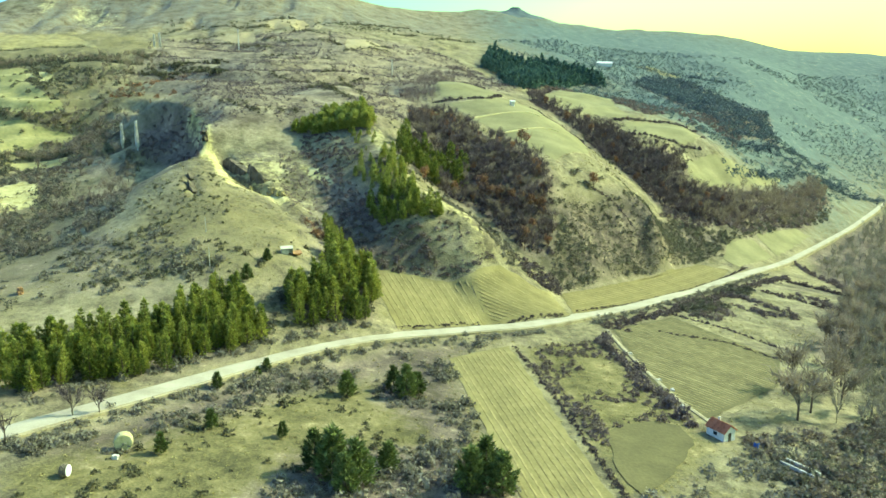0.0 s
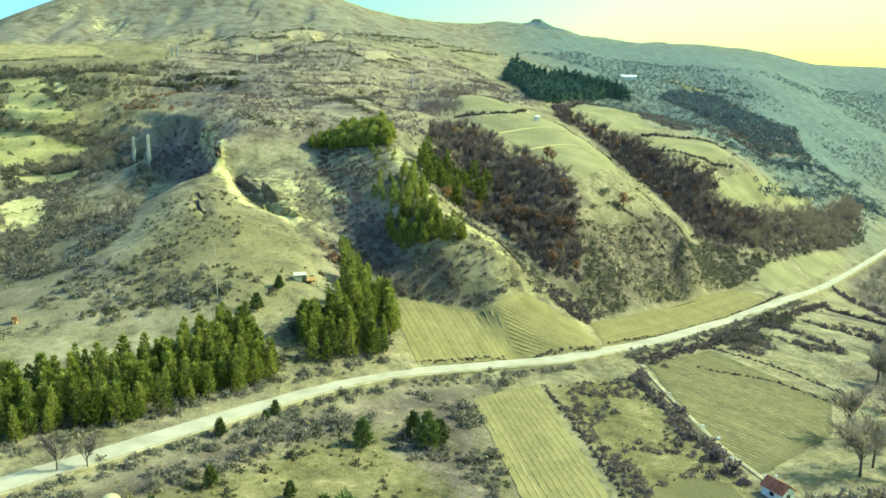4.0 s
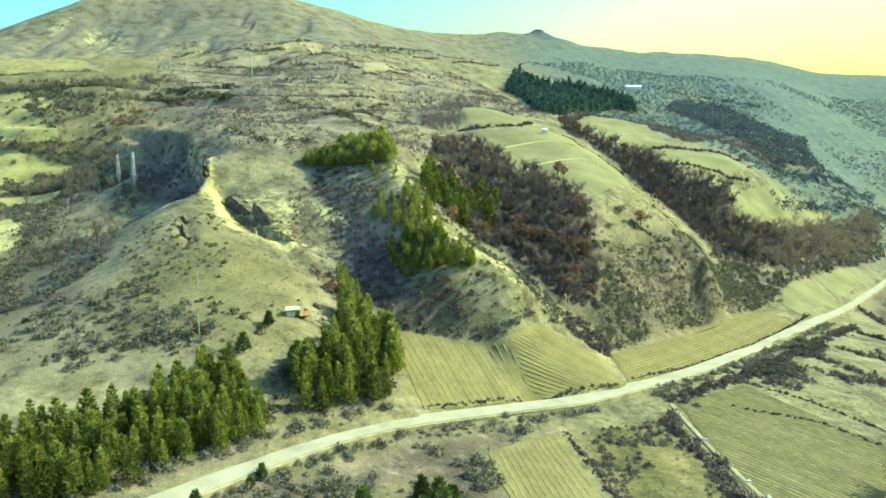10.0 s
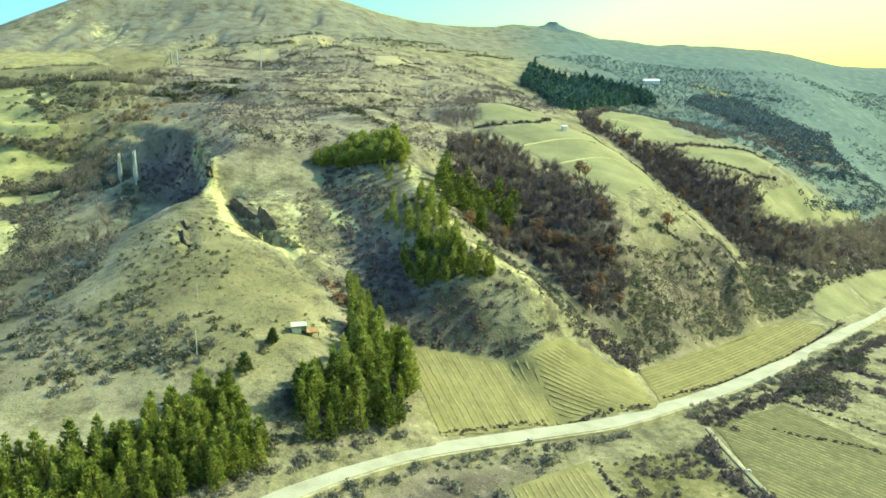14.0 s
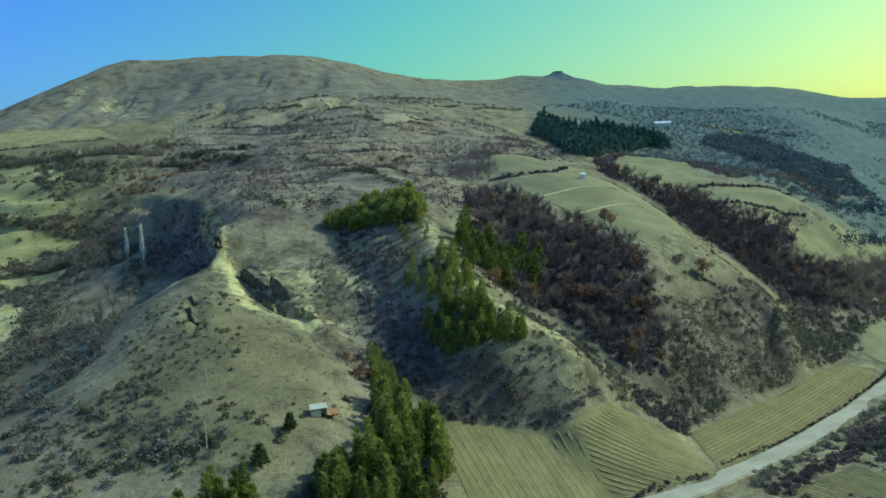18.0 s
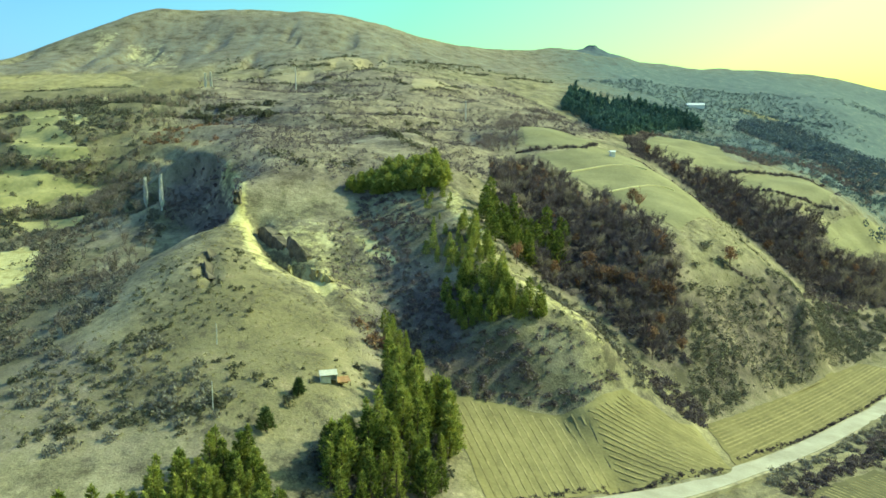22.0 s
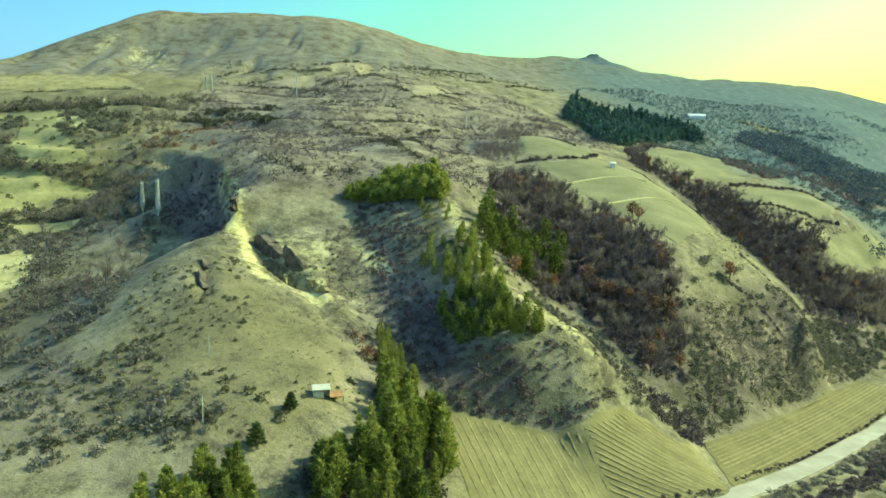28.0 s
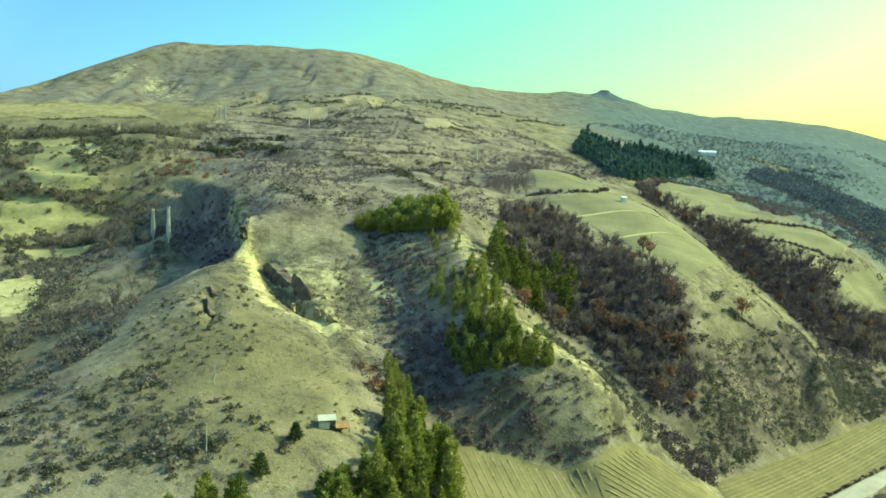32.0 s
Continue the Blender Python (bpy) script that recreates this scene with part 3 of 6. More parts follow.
# ---------------------------------------------------------------- the plan's regions
AREA = {
    "pale_strip": [(247, 646), (262, 655), (284, 634), (272, 623), (259, 634)],
    "tan_c": [(-80, 508), (-65, 520), (-56, 526), (-52, 494), (-68, 495)],
    "up_four": [(98, 381), (119, 420), (140, 440), (150, 430), (137, 382), (141, 363), (129, 354), (113, 357), (103, 360), (96, 367)],
    "tan_a": [(-59, 547), (-45, 565), (-27, 574), (-12, 552), (-15, 534), (-33, 546), (-53, 540)],
    "tan_b": [(2, 491), (12, 520), (24, 512), (28, 487), (14, 468), (2, 463)],
    "purple": [(21, 369), (36, 316), (21, 296), (12, 331)],
    "scrub_low": [(8, 142), (19, 145), (19, 105), (13, 92), (3, 120)],
    "scrub_bottom": [(-13, 78), (-7, 95), (6, 98), (22, 98), (21, 70)],
    "wood_east": [(198, 301), (329, 428), (230, 240), (160, 202), (167, 231)],
    "scrub_foot": [(-64, 171), (-58, 179), (-40, 176), (-25, 158), (-27, 153), (-38, 148), (-51, 145), (-75, 150)],
    "bottom_right": [(36, 86), (41, 87), (58, 102), (70, 110), (95, 112), (140, 150), (160, 130), (90, 80), (40, 62)],
    "river_wood": [(160, 202), (230, 240), (420, 420), (520, 420), (300, 200), (180, 160), (125, 157)],
    "right_hills": [(150, 395), (180, 380), (235, 350), (300, 425), (440, 560), (900, 900), (800, 1080), (500, 960), (250, 860), (140, 800), (120, 640), (160, 520), (110, 440)],
    "band": [(239, 603), (282, 622), (301, 593), (306, 580), (334, 580), (260, 440), (214, 409), (215, 427), (208, 442), (209, 468), (200, 522)],
    "east_wood": [(128, 302), (146, 306), (170, 322), (196, 340), (230, 372), (275, 412), (262, 388), (222, 340), (208, 328), (180, 308), (162, 294), (135, 284)],
    "east_field": [(148, 323), (180, 348), (231, 383), (218, 365), (164, 319), (146, 309)],
    "mountain": [(-400, 500), (-250, 470), (-130, 530), (-60, 525), (10, 540), (60, 590), (110, 650), (200, 840), (60, 755), (-60, 695), (-200, 675), (-260, 560)],
    "plateau_wide": [(-60, 300), (-46, 252), (-41, 240), (-33, 242), (-25, 246), (-15, 250), (10, 240), (24, 270), (40, 345), (85, 370), (85, 470), (60, 540), (-60, 520), (-110, 500), (-105, 400)],
    "left_hills": [(-260, 300), (-130, 270), (-85, 290), (-100, 340), (-110, 400), (-105, 480), (-130, 530), (-250, 520), (-330, 420)],
    "west_low": [(-200, 130), (-130, 270), (-85, 260), (-60, 180), (-60, 140), (-90, 90), (-180, 60)],
    "vine_one": [(5, 179), (12, 179), (20, 178), (28.7, 178), (31.9, 163.6), (10, 153), (9, 159), (7, 168)],
    "vine_two": [(28.9, 177.6), (38, 184.5), (43, 185.5), (47, 183), (51.5, 186), (52.5, 180), (53, 173), (43, 167.5), (32.0, 164)],
    "vine_three": [(56, 192), (71, 206), (89, 222), (108, 241), (127, 257), (138, 256), (131, 247), (116, 230), (55, 175.5)],
    "plot_four": [(151, 282), (167, 293), (170, 282), (144, 260), (140, 266)],
    "plot_five": [(172, 300), (206, 326), (215, 327), (174, 286)],
    "low_plot": [(39.6, 107), (47.9, 112.7), (53, 111.5), (52.6, 104), (42.9, 92), (37.2, 87.2), (36.6, 94)],
    "low_vine": [(19, 139), (33, 149), (33, 87), (34, 70), (20, 68), (21, 86)],
    "low_meadow": [(36, 148), (55, 158), (55, 128), (56, 104), (41, 88), (35, 87)],
    "big_vine": [(62, 168), (82, 179), (95, 151), (85, 135), (60, 115), (57, 128)],
    "up_one": [(42, 312), (54, 315), (70, 327), (80, 326), (92, 315), (96, 300), (90, 276), (69, 248), (62, 258), (57, 275), (47, 290)],
    "up_two": [(44, 365), (55, 368), (62, 352), (68, 340), (60, 321), (45, 318), (40, 321)],
    "up_three": [(127, 349), (144, 361), (160, 370), (178, 378), (180, 370), (161, 341), (153, 337), (144, 338), (126, 336)],
    "terrace_a": [(-262, 492), (-240, 504), (-223, 508), (-206, 513), (-197, 520), (-163, 509), (-153, 500), (-134, 463), (-150, 477), (-170, 477), (-189, 473), (-208, 476), (-250, 470)],
    "terrace_c": [(-158, 392), (-150, 396), (-135, 358), (-112, 331), (-112, 326), (-128, 323), (-143, 340)],
    "terrace_d": [(-190, 402), (-170, 404), (-150, 402), (-152, 392), (-175, 388)],
    "terrace_e": [(-122, 291), (-108, 293), (-95, 289), (-98, 282), (-112, 283)],
    "terrace_b": [(-138, 322), (-123, 321), (-118, 318), (-104, 320), (-104, 313), (-115, 311), (-120, 304), (-124, 294), (-134, 300)],
    "forest_left": [(-53, 123), (-46, 107), (-41, 112), (-28, 120), (-16, 132), (-15, 139), (-21, 147), (-26, 148), (-32, 137), (-43, 130)],
    "forest_shed": [(-11, 142), (-5, 143), (5, 153), (6, 168), (0, 178), (-5, 178), (-6, 158), (-11, 150)],
    "clump": [(-20, 254), (-15, 249), (-6, 246), (7, 238), (9, 247), (2, 256), (-8, 258)],
    "spur_pines": [(-4, 243), (6, 233), (7, 215), (14, 205), (19, 191), (25, 189), (16, 187), (10, 192), (7, 207), (0, 221)],
    "gully_pines": [(15, 230), (20, 242), (27, 242), (33, 242), (40, 241), (39, 233), (31, 225), (23, 213), (17, 219)],
    "wood_two": [(22, 273), (39, 293), (46, 274), (57, 252), (65, 238), (62, 226), (62, 218), (57, 206), (49, 203), (38, 218), (28, 215), (22, 240)],
    "wood_three": [(85, 356), (94, 366), (100, 351), (112, 345), (123, 344), (126, 332), (128, 322), (137, 322), (145, 321), (146, 315), (140, 307), (150, 306), (172, 318), (180, 312), (162, 303), (139, 286), (126, 283), (120, 286), (116, 299), (109, 313), (104, 330), (96, 344), (86, 346)],
    "brush_one": [(-12, 239), (-5, 228), (12, 194), (11, 187), (19, 185), (25, 179), (5, 180), (-3, 187), (-6, 207)],
    "far_conifer": [(87, 502), (95, 476), (84, 396), (89, 383), (108, 414), (157, 501), (171, 497), (177, 517), (167, 538), (151, 546), (129, 535), (118, 548), (109, 569)],
    "brush_left": [(-117, 330), (-97, 334), (-66, 261), (-53, 192), (-60, 181), (-66, 174), (-124, 240), (-110, 278)],
    "pit_wood": [(-73, 282), (-71, 288), (-63, 285), (-51, 269), (-42, 246), (-42, 228), (-54, 252), (-66, 264)],
    "brown_top": [(-106, 369), (-81, 386), (-55, 348), (-76, 326), (-96, 338)],
    "roadside_low": [(-41, 89), (-26, 108), (-13, 124), (9, 143), (31, 151), (19, 138), (-10, 115), (-29, 92)],
    "nose_brush": [(62, 226), (72, 232), (90, 246), (108, 262), (126, 280), (146, 284), (152, 290), (150, 280), (140, 270), (129, 260), (109, 243.5), (88, 223.5), (70, 207.5), (58, 195), (55, 200), (62, 216)],
    "bare_right": [(138, 194), (203, 260), (170, 200), (125, 157), (107, 149), (111, 161)],
    "grass_b": [(8, 232), (15, 212), (27, 192), (35, 186), (37, 185), (32, 183), (25, 188), (17, 201)],
    "nose_b": [(11, 183), (13, 186), (26, 188), (35, 185), (37, 184), (27, 178), (18, 178), (6, 179)],
    "cliff": [(-39, 232), (-30, 205), (-15, 197), (-10, 192), (-16, 232), (-32, 236)],
    "spur_a": [(-42, 236), (-34, 205), (-10, 186), (-8, 168), (-14, 152), (-50, 152), (-50, 172), (-40, 195)],
    "lawn": [(-40, 86), (-26, 104), (-8, 116), (18, 134), (20, 86), (10, 66), (-30, 66)],
    "plateau": [(-44, 262), (-27, 250), (10, 240), (20, 290), (24, 380), (-60, 400), (-60, 340)],
}

CREST_B = [(8, 248), (12, 238), (16, 221), (19, 213), (21.5, 200), (25.5, 197), (29, 193.6), (33, 190), (36, 188), (35, 186.2), (31, 188), (27, 190.6), (23, 194.5), (19, 198.5), (16, 208), (12, 218), (8, 231)]
SCARS = {
    "a": [(-40, 233), (-38, 237), (-35, 226), (-31, 213), (-27, 204), (-29, 203), (-32, 210), (-36, 220)], "b": [(-110, 258), (-104, 263), (-98, 259), (-93, 247), (-91, 236), (-97, 229), (-104, 240)],
    "c": [(-147, 379), (-151, 394), (-142, 382), (-138, 375)], "d": [(-139, 380), (-144, 396), (-134, 381), (-128, 371), (-133, 372)], "e": [(-121, 314.5), (-118, 315), (-116, 311.5), (-119, 310)],
    "f": [(-154, 444), (-141, 447), (-137, 435), (-150, 435)], "g": [(-220, 631), (-205, 622), (-207, 600), (-208, 594)], "h": [(-194, 616), (-176, 615), (-142, 548), (-166, 561), (-186, 594)],
    "j": [(-22, 217), (-18, 209), (-14, 200), (-17, 199), (-22, 207), (-25, 213)], "k": [(-12, 229), (-8, 221), (-4, 218), (-5, 220), (-9, 226)],
}

# ---------------------------------------------------------------- ground
GX, GY = axis(-150, 200, 1.45, -3200, 3600), axis(66, 330, 1.45, -3000, 3800)
MX, MY = np.meshgrid(GX, GY)


TRENCHES = [([(-36, 235), (-33.5, 228), (-31, 222), (-28.5, 217.5), (-25, 213.5), (-22, 210)], 2.2, 2.6), ([(-29.6, 218.6), (-28.4, 217)], 2.0, 2.2), ([(-25, 214.5), (-24, 213)], 2.2, 2.6),
            ([(-40, 206), (-38, 197.5), (-36.2, 191)], 1.1, 1.6), ([(-19, 203), (-17, 198), (-14, 192)], 1.3, 1.2)]


LEDGES = [[(-10, 246.5), (-4, 243)], [(-9, 240.5), (-3, 238)], [(-4, 229), (1, 226)], [(11, 187), (20, 187)], [(-13, 252), (-7, 250)]]


def terraced(z, step, amount):
    """Heights drawn towards level steps, as old terraces are."""
    u = z / step
    f = u - np.floor(u)
    return amount * step * (np.clip((f - 0.62) / 0.38, 0, 1) - f)


def rough_land(x, y, z):
    """Small rises, rills and worn terraces on top of the smooth land, fading on the valley floor."""
    up = np.clip((z - valley(x) - 3) / 10, 0, 1)
    far = np.clip((np.hypot(x, y) - 260) / 200, 0, 1)
    for k in ("vine_one", "vine_two", "vine_three", "big_vine", "low_vine", "up_one", "up_two", "up_three", "plot_four", "plot_five"):
        up = up * (1 - np.clip(edge_far(AREA[k], x, y) / 6 + 1, 0, 1))
    h = up * (0.55 * fractal(x, y, 14, 4) + 0.9 * fractal(x + 300, y, 38, 3) * (0.4 + far))
    h += up * far * 1.8 * fractal(x, y + 90, 90, 3) * np.clip((640 - y) / 150, 0.15, 1)
    rills = 1 - np.abs(fractal(x, y * 0.5, 42, 3))
    h -= np.clip((y - 500) / 60, 0, 1) * np.clip((760 - y) / 60, 0, 1) * 5.0 * np.clip(rills - 0.72, 0, 1) / 0.28 * np.clip((132 - z) / 30, 0, 1) * np.clip((40 - x) / 60, 0.12, 1)
    on = np.clip((y - 285) / 40, 0, 1) * np.clip((540 - y) / 40, 0, 1) * np.clip((60 - x) / 40, 0.25, 1)
    h += on * terraced(z + 1.2 * fractal(x, y, 60, 3), 5.0, 0.8)
    h += 0.12 * fractal(x, y, 9, 3)
    for line, wide, deep in TRENCHES:
        h -= deep * np.exp(-((line_far(line, x, y) / wide) ** 4))
    for line in LEDGES:
        h += 0.9 * np.exp(-((line_far(line, x, y) / 1.5) ** 2))
    rim = [(-73, 290), (-63, 286), (-56, 276), (-50, 266), (-46, 258), (-42.5, 245), (-42, 236)]
    from_rim = line_far(rim, x, y)
    within = inside(rim + [(-46, 228), (-60, 236), (-82, 262), (-84, 288)], x, y)
    h -= within * 5.5 * np.clip(from_rim / 2.4, 0, 1) * np.clip((17 - from_rim) / 12, 0, 1)
    h += 0.8 * np.exp(-((from_rim / 2.0) ** 2))
    h += 1.3 * np.exp(-((line_far([(-20, 217), (-17, 209), (-13.5, 200)], x, y) / 2.0) ** 2))
    return h


MZ = base_height(MX, MY)
MZ += rough_land(MX, MY, MZ)
for key in ("vine_one", "vine_two", "vine_three", "big_vine", "low_vine"):
    # Worked fields lie on even ground.
    deep = edge_far(AREA[key], MX, MY)
    own = deep > 0
    q = np.stack([np.ones(own.sum()), MX[own], MY[own], MX[own] * MY[own] / 100], 1)
    fit = np.linalg.lstsq(q, MZ[own], rcond=None)[0]
    even = fit[0] + fit[1] * MX + fit[2] * MY + fit[3] * MX * MY / 100
    MZ += (even - MZ) * np.clip(deep / 5 + 0.8, 0, 1)


def height(x, y):
    """The height of the ground's sheet."""
    x, y = np.asarray(x, float), np.asarray(y, float)
    i, j = np.clip(np.searchsorted(GX, x) - 1, 0, len(GX) - 2), np.clip(np.searchsorted(GY, y) - 1, 0, len(GY) - 2)
    a, b = (x - GX[i]) / (GX[i + 1] - GX[i]), (y - GY[j]) / (GY[j + 1] - GY[j])
    return MZ[j, i] * (1 - a) * (1 - b) + MZ[j, i + 1] * a * (1 - b) + MZ[j + 1, i] * (1 - a) * b + MZ[j + 1, i + 1] * a * b


def make_ground():
    me = bpy.data.meshes.new("ground")
    ny, nx = MX.shape
    me.vertices.add(nx * ny)
    me.vertices.foreach_set("co", np.stack([MX, MY, MZ], -1).astype(np.float32).ravel())
    idx = np.arange(nx * ny).reshape(ny, nx)
    quads = np.stack([idx[:-1, :-1], idx[:-1, 1:], idx[1:, 1:], idx[1:, :-1]], -1).reshape(-1, 4).astype(np.int32)
    me.loops.add(4 * len(quads))
    me.loops.foreach_set("vertex_index", quads.ravel())
    me.polygons.add(len(quads))
    me.polygons.foreach_set("loop_start", np.arange(0, 4 * len(quads), 4, dtype=np.int32))
    me.polygons.foreach_set("use_smooth", np.ones(len(quads), bool))
    me.update()
    soft = lambda k, w=2.0: np.clip(edge_far(AREA[k], MX, MY) / w / 2 + 0.5, 0, 1)  # noqa: E731
    cover = {
        "straw": np.maximum.reduce([soft(k, 3) for k in ("grass_b", "spur_a", "left_hills", "terrace_a", "terrace_b", "up_one", "up_two", "up_three")]),
        "upland": np.maximum.reduce([soft("plateau_wide", 8) * 0.75, soft("purple", 8) * 0.85, soft("mountain", 30) * 0.62, soft("spur_a", 6) * 0.12, soft("west_low", 8) * 0.35]),
        # Painted haze: full on the right hills, fainter on the mountain.
        "hazed_slopes": np.maximum(soft("right_hills", 70) * 0.95, soft("mountain", 40) * 0.35),
        "litter": np.maximum.reduce([soft(k, 4) for k in ("wood_two", "wood_three", "brush_one", "forest_left", "forest_shed", "pit_wood", "roadside_low", "clump", "scrub_low", "scrub_bottom", "gully_pines")] + [1.15 * soft("nose_brush", 6)] + [1.5 * soft(k, 6) for k in ("band", "east_wood", "bare_right", "river_wood", "wood_east", "wood_three", "wood_two")] + [0.42 * soft(k, 6) for k in ("scrub_foot", "west_low")] + [0.2 * soft("left_hills", 6)] + [0.25 * soft("spur_a", 6)] + [0.25 * soft("brush_left", 8)]) * 0.8,
        "green": np.maximum.reduce([soft(k, 3) for k in ("lawn", "low_meadow")] + [0.5 * soft(k, 6) for k in ("spur_a", "west_low", "left_hills")]),
        "clay": np.maximum.reduce([soft("cliff", 6) * 0.4] + [np.clip(edge_far(v, MX, MY) / 2.5 + (0.5 if k in "aj" else 0.85), 0, 0.36 if k in "fgh" else 1.2) for k, v in SCARS.items()] + [np.clip(edge_far(CREST_B, MX, MY) / 3 + 0.25, 0, 0.55)] + [np.clip(1.1 - line_far([(-50, 266), (-46, 259), (-42, 245), (-40.5, 238), (-41, 231)], MX, MY) / 2.2, 0, 0.8)]),
    }
    for k, v in cover.items():
        at = me.attributes.new(k, "FLOAT", "POINT")
        at.data.foreach_set("value", v.astype(np.float32).ravel())
    me.materials.append(GROUND)
    return tagged(new("ground", me), "dry winter grass hillside with spurs and gullies above a valley", "ground", kind="structure")


ground = make_ground()


def strip(line, width, lift, thick, name, mat, parent=None, label=""):
    """A ribbon with sides that follows the ground along a line of the plan."""
    p = dense(line, 3.0)
    w = np.gradient(p, axis=0)
    w /= np.linalg.norm(w, axis=1)[:, None]
    s = np.stack([w[:, 1], -w[:, 0]], -1)
    verts, faces = [], []
    mid = height(p[:, 0], p[:, 1])
    for k in range(3):
        mid = np.convolve(np.r_[mid[:1], mid, mid[-1:]], [0.25, 0.5, 0.25], "valid")
    for (x, y), (sx, sy), z in zip(p, s, mid):
        for u, dz in ((-1, -thick), (-1, 0), (-0.35, 0.05), (0.35, 0.05), (1, 0), (1, -thick)):
            verts.append((x + sx * u * width / 2, y + sy * u * width / 2, z + lift + dz))
    n = 6
    for i in range(len(p) - 1):
        for k in range(n - 1):
            faces.append((i * n + k, i * n + k + 1, (i + 1) * n + k + 1, (i + 1) * n + k))
    return part(name, verts, faces, mat, parent, label)


def smooth_line(line, rounds=2):
    p = np.array(line, float)
    for _ in range(rounds):
        q = np.empty((2 * len(p) - 2, 2))
        q[0::2], q[1::2] = 0.75 * p[:-1] + 0.25 * p[1:], 0.25 * p[:-1] + 0.75 * p[1:]
        p = np.r_[p[:1], q, p[-1:]]
    return p


ROAD_LINE = smooth_line(ROAD)
road = tagged(strip(ROAD_LINE, 3.8, 0.35, 1.2, "road", ASPHALT), "pale worn two-lane asphalt road along the valley", "road", kind="structure")
tagged(strip(ROAD_LINE, 4.8, 0.2, 1.2, "road_verge", VERGE), "strip of gravel and dry weeds along the road", "verge", kind="structure")


def drape(poly, lift):
    """A sheet over the ground inside a polygon of the plan."""
    bm = bmesh.new()
    bm.faces.new([bm.verts.new((x, y, 0)) for x, y in poly])
    p = np.array(poly, float)
    lo, hi = p.min(0), p.max(0)
    for k, (a, b) in enumerate(zip(lo, hi)):
        for v in (GX, GY)[k][((GX, GY)[k] > a) & ((GX, GY)[k] < b)]:
            co, no = (Vector((v, 0, 0)), Vector((1, 0, 0))) if k == 0 else (Vector((0, v, 0)), Vector((0, 1, 0)))
            bmesh.ops.bisect_plane(bm, geom=bm.verts[:] + bm.edges[:] + bm.faces[:], plane_co=co, plane_no=no)
    x, y = np.array([v.co.x for v in bm.verts]), np.array([v.co.y for v in bm.verts])
    for v, z in zip(bm.verts, height(x, y)):
        v.co.z = z + lift
    for f in bm.faces:
        f.smooth = True
        if f.normal.z < 0:
            f.normal_flip()
    return bm


def ragged(poly, step, amount, rs):
    """A polygon with an uneven edge."""
    p = dense(list(poly) + [poly[0]], step)[:-1]
    return [tuple(v) for v in p + rs.normal(0, amount, p.shape)]


def sheet(name, poly, mat, label, lift=0.22, parent=None):
    bm = drape(poly, lift)
    me = bpy.data.meshes.new(name)
    bm.to_mesh(me)
    bm.free()
    me.materials.append(mat)
    ob = new(name, me)
    if parent:
        ob.parent = parent
    if label:
        tagged(ob, label)
    return ob


# ---------------------------------------------------------------- plants: shapes
RS = np.random.RandomState(11)


def turned(tris, yaw):
    c, s = np.cos(yaw), np.sin(yaw)
    return tris @ np.array([[c, s, 0], [-s, c, 0], [0, 0, 1]])


def tufts(centres, ways, length, width, rs):
    """Narrow triangles from centres along ways."""
    n = len(centres)
    ways = ways / np.linalg.norm(ways, axis=1)[:, None]
    side = np.cross(ways, rs.normal(size=(n, 3)))
    side /= np.linalg.norm(side, axis=1)[:, None] + 1e-9
    ln, wd = np.reshape(length, (-1, 1)) * np.ones((n, 1)), np.reshape(width, (-1, 1)) * np.ones((n, 1))
    return np.stack([centres - side * wd / 2, centres + side * wd / 2, centres + ways * ln], 1)


def pine_crown(h, r, rs, n=420):
    """Whorls of boughs with upturned needle tufts; uneven, open below."""
    out = []
    whorls = 9
    for i in range(whorls):
        f = (i + 0.3) / whorls
        z = h * (0.10 + 0.86 * f)
        reach = r * (1 - f) ** 0.75 * rs.uniform(0.75, 1.15) + 0.12 * r
        boughs = 6 if i < 6 else 4
        for b in range(boughs):
            a = 2 * math.pi * (b + rs.uniform(-0.3, 0.3)) / boughs + i * 0.7
            k = n // (whorls * 5)
            s = rs.uniform(0.25, 1.0, k) ** 0.7
            lng = reach * rs.uniform(0.65, 1.2)
            c = np.stack([np.cos(a) * s * lng, np.sin(a) * s * lng, z + (0.25 * s * s - 0.12) * lng], 1) + rs.normal(0, 0.09 * r, (k, 3))
            w = np.stack([np.cos(a) * np.ones(k), np.sin(a) * np.ones(k), np.full(k, 0.9)], 1) + rs.normal(0, 0.55, (k, 3))
            out.append(tufts(c, w, rs.uniform(0.35, 0.6, k) * r * 0.66, rs.uniform(0.12, 0.22, k) * r * 0.74, rs))
    top = np.c_[np.zeros((8, 2)), np.linspace(0.86, 0.97, 8) * h]
    out.append(tufts(top, np.c_[rs.normal(0, 0.4, (8, 2)), np.ones(8)], 0.1 * h, 0.05 * h, rs))
    return np.concatenate(out)


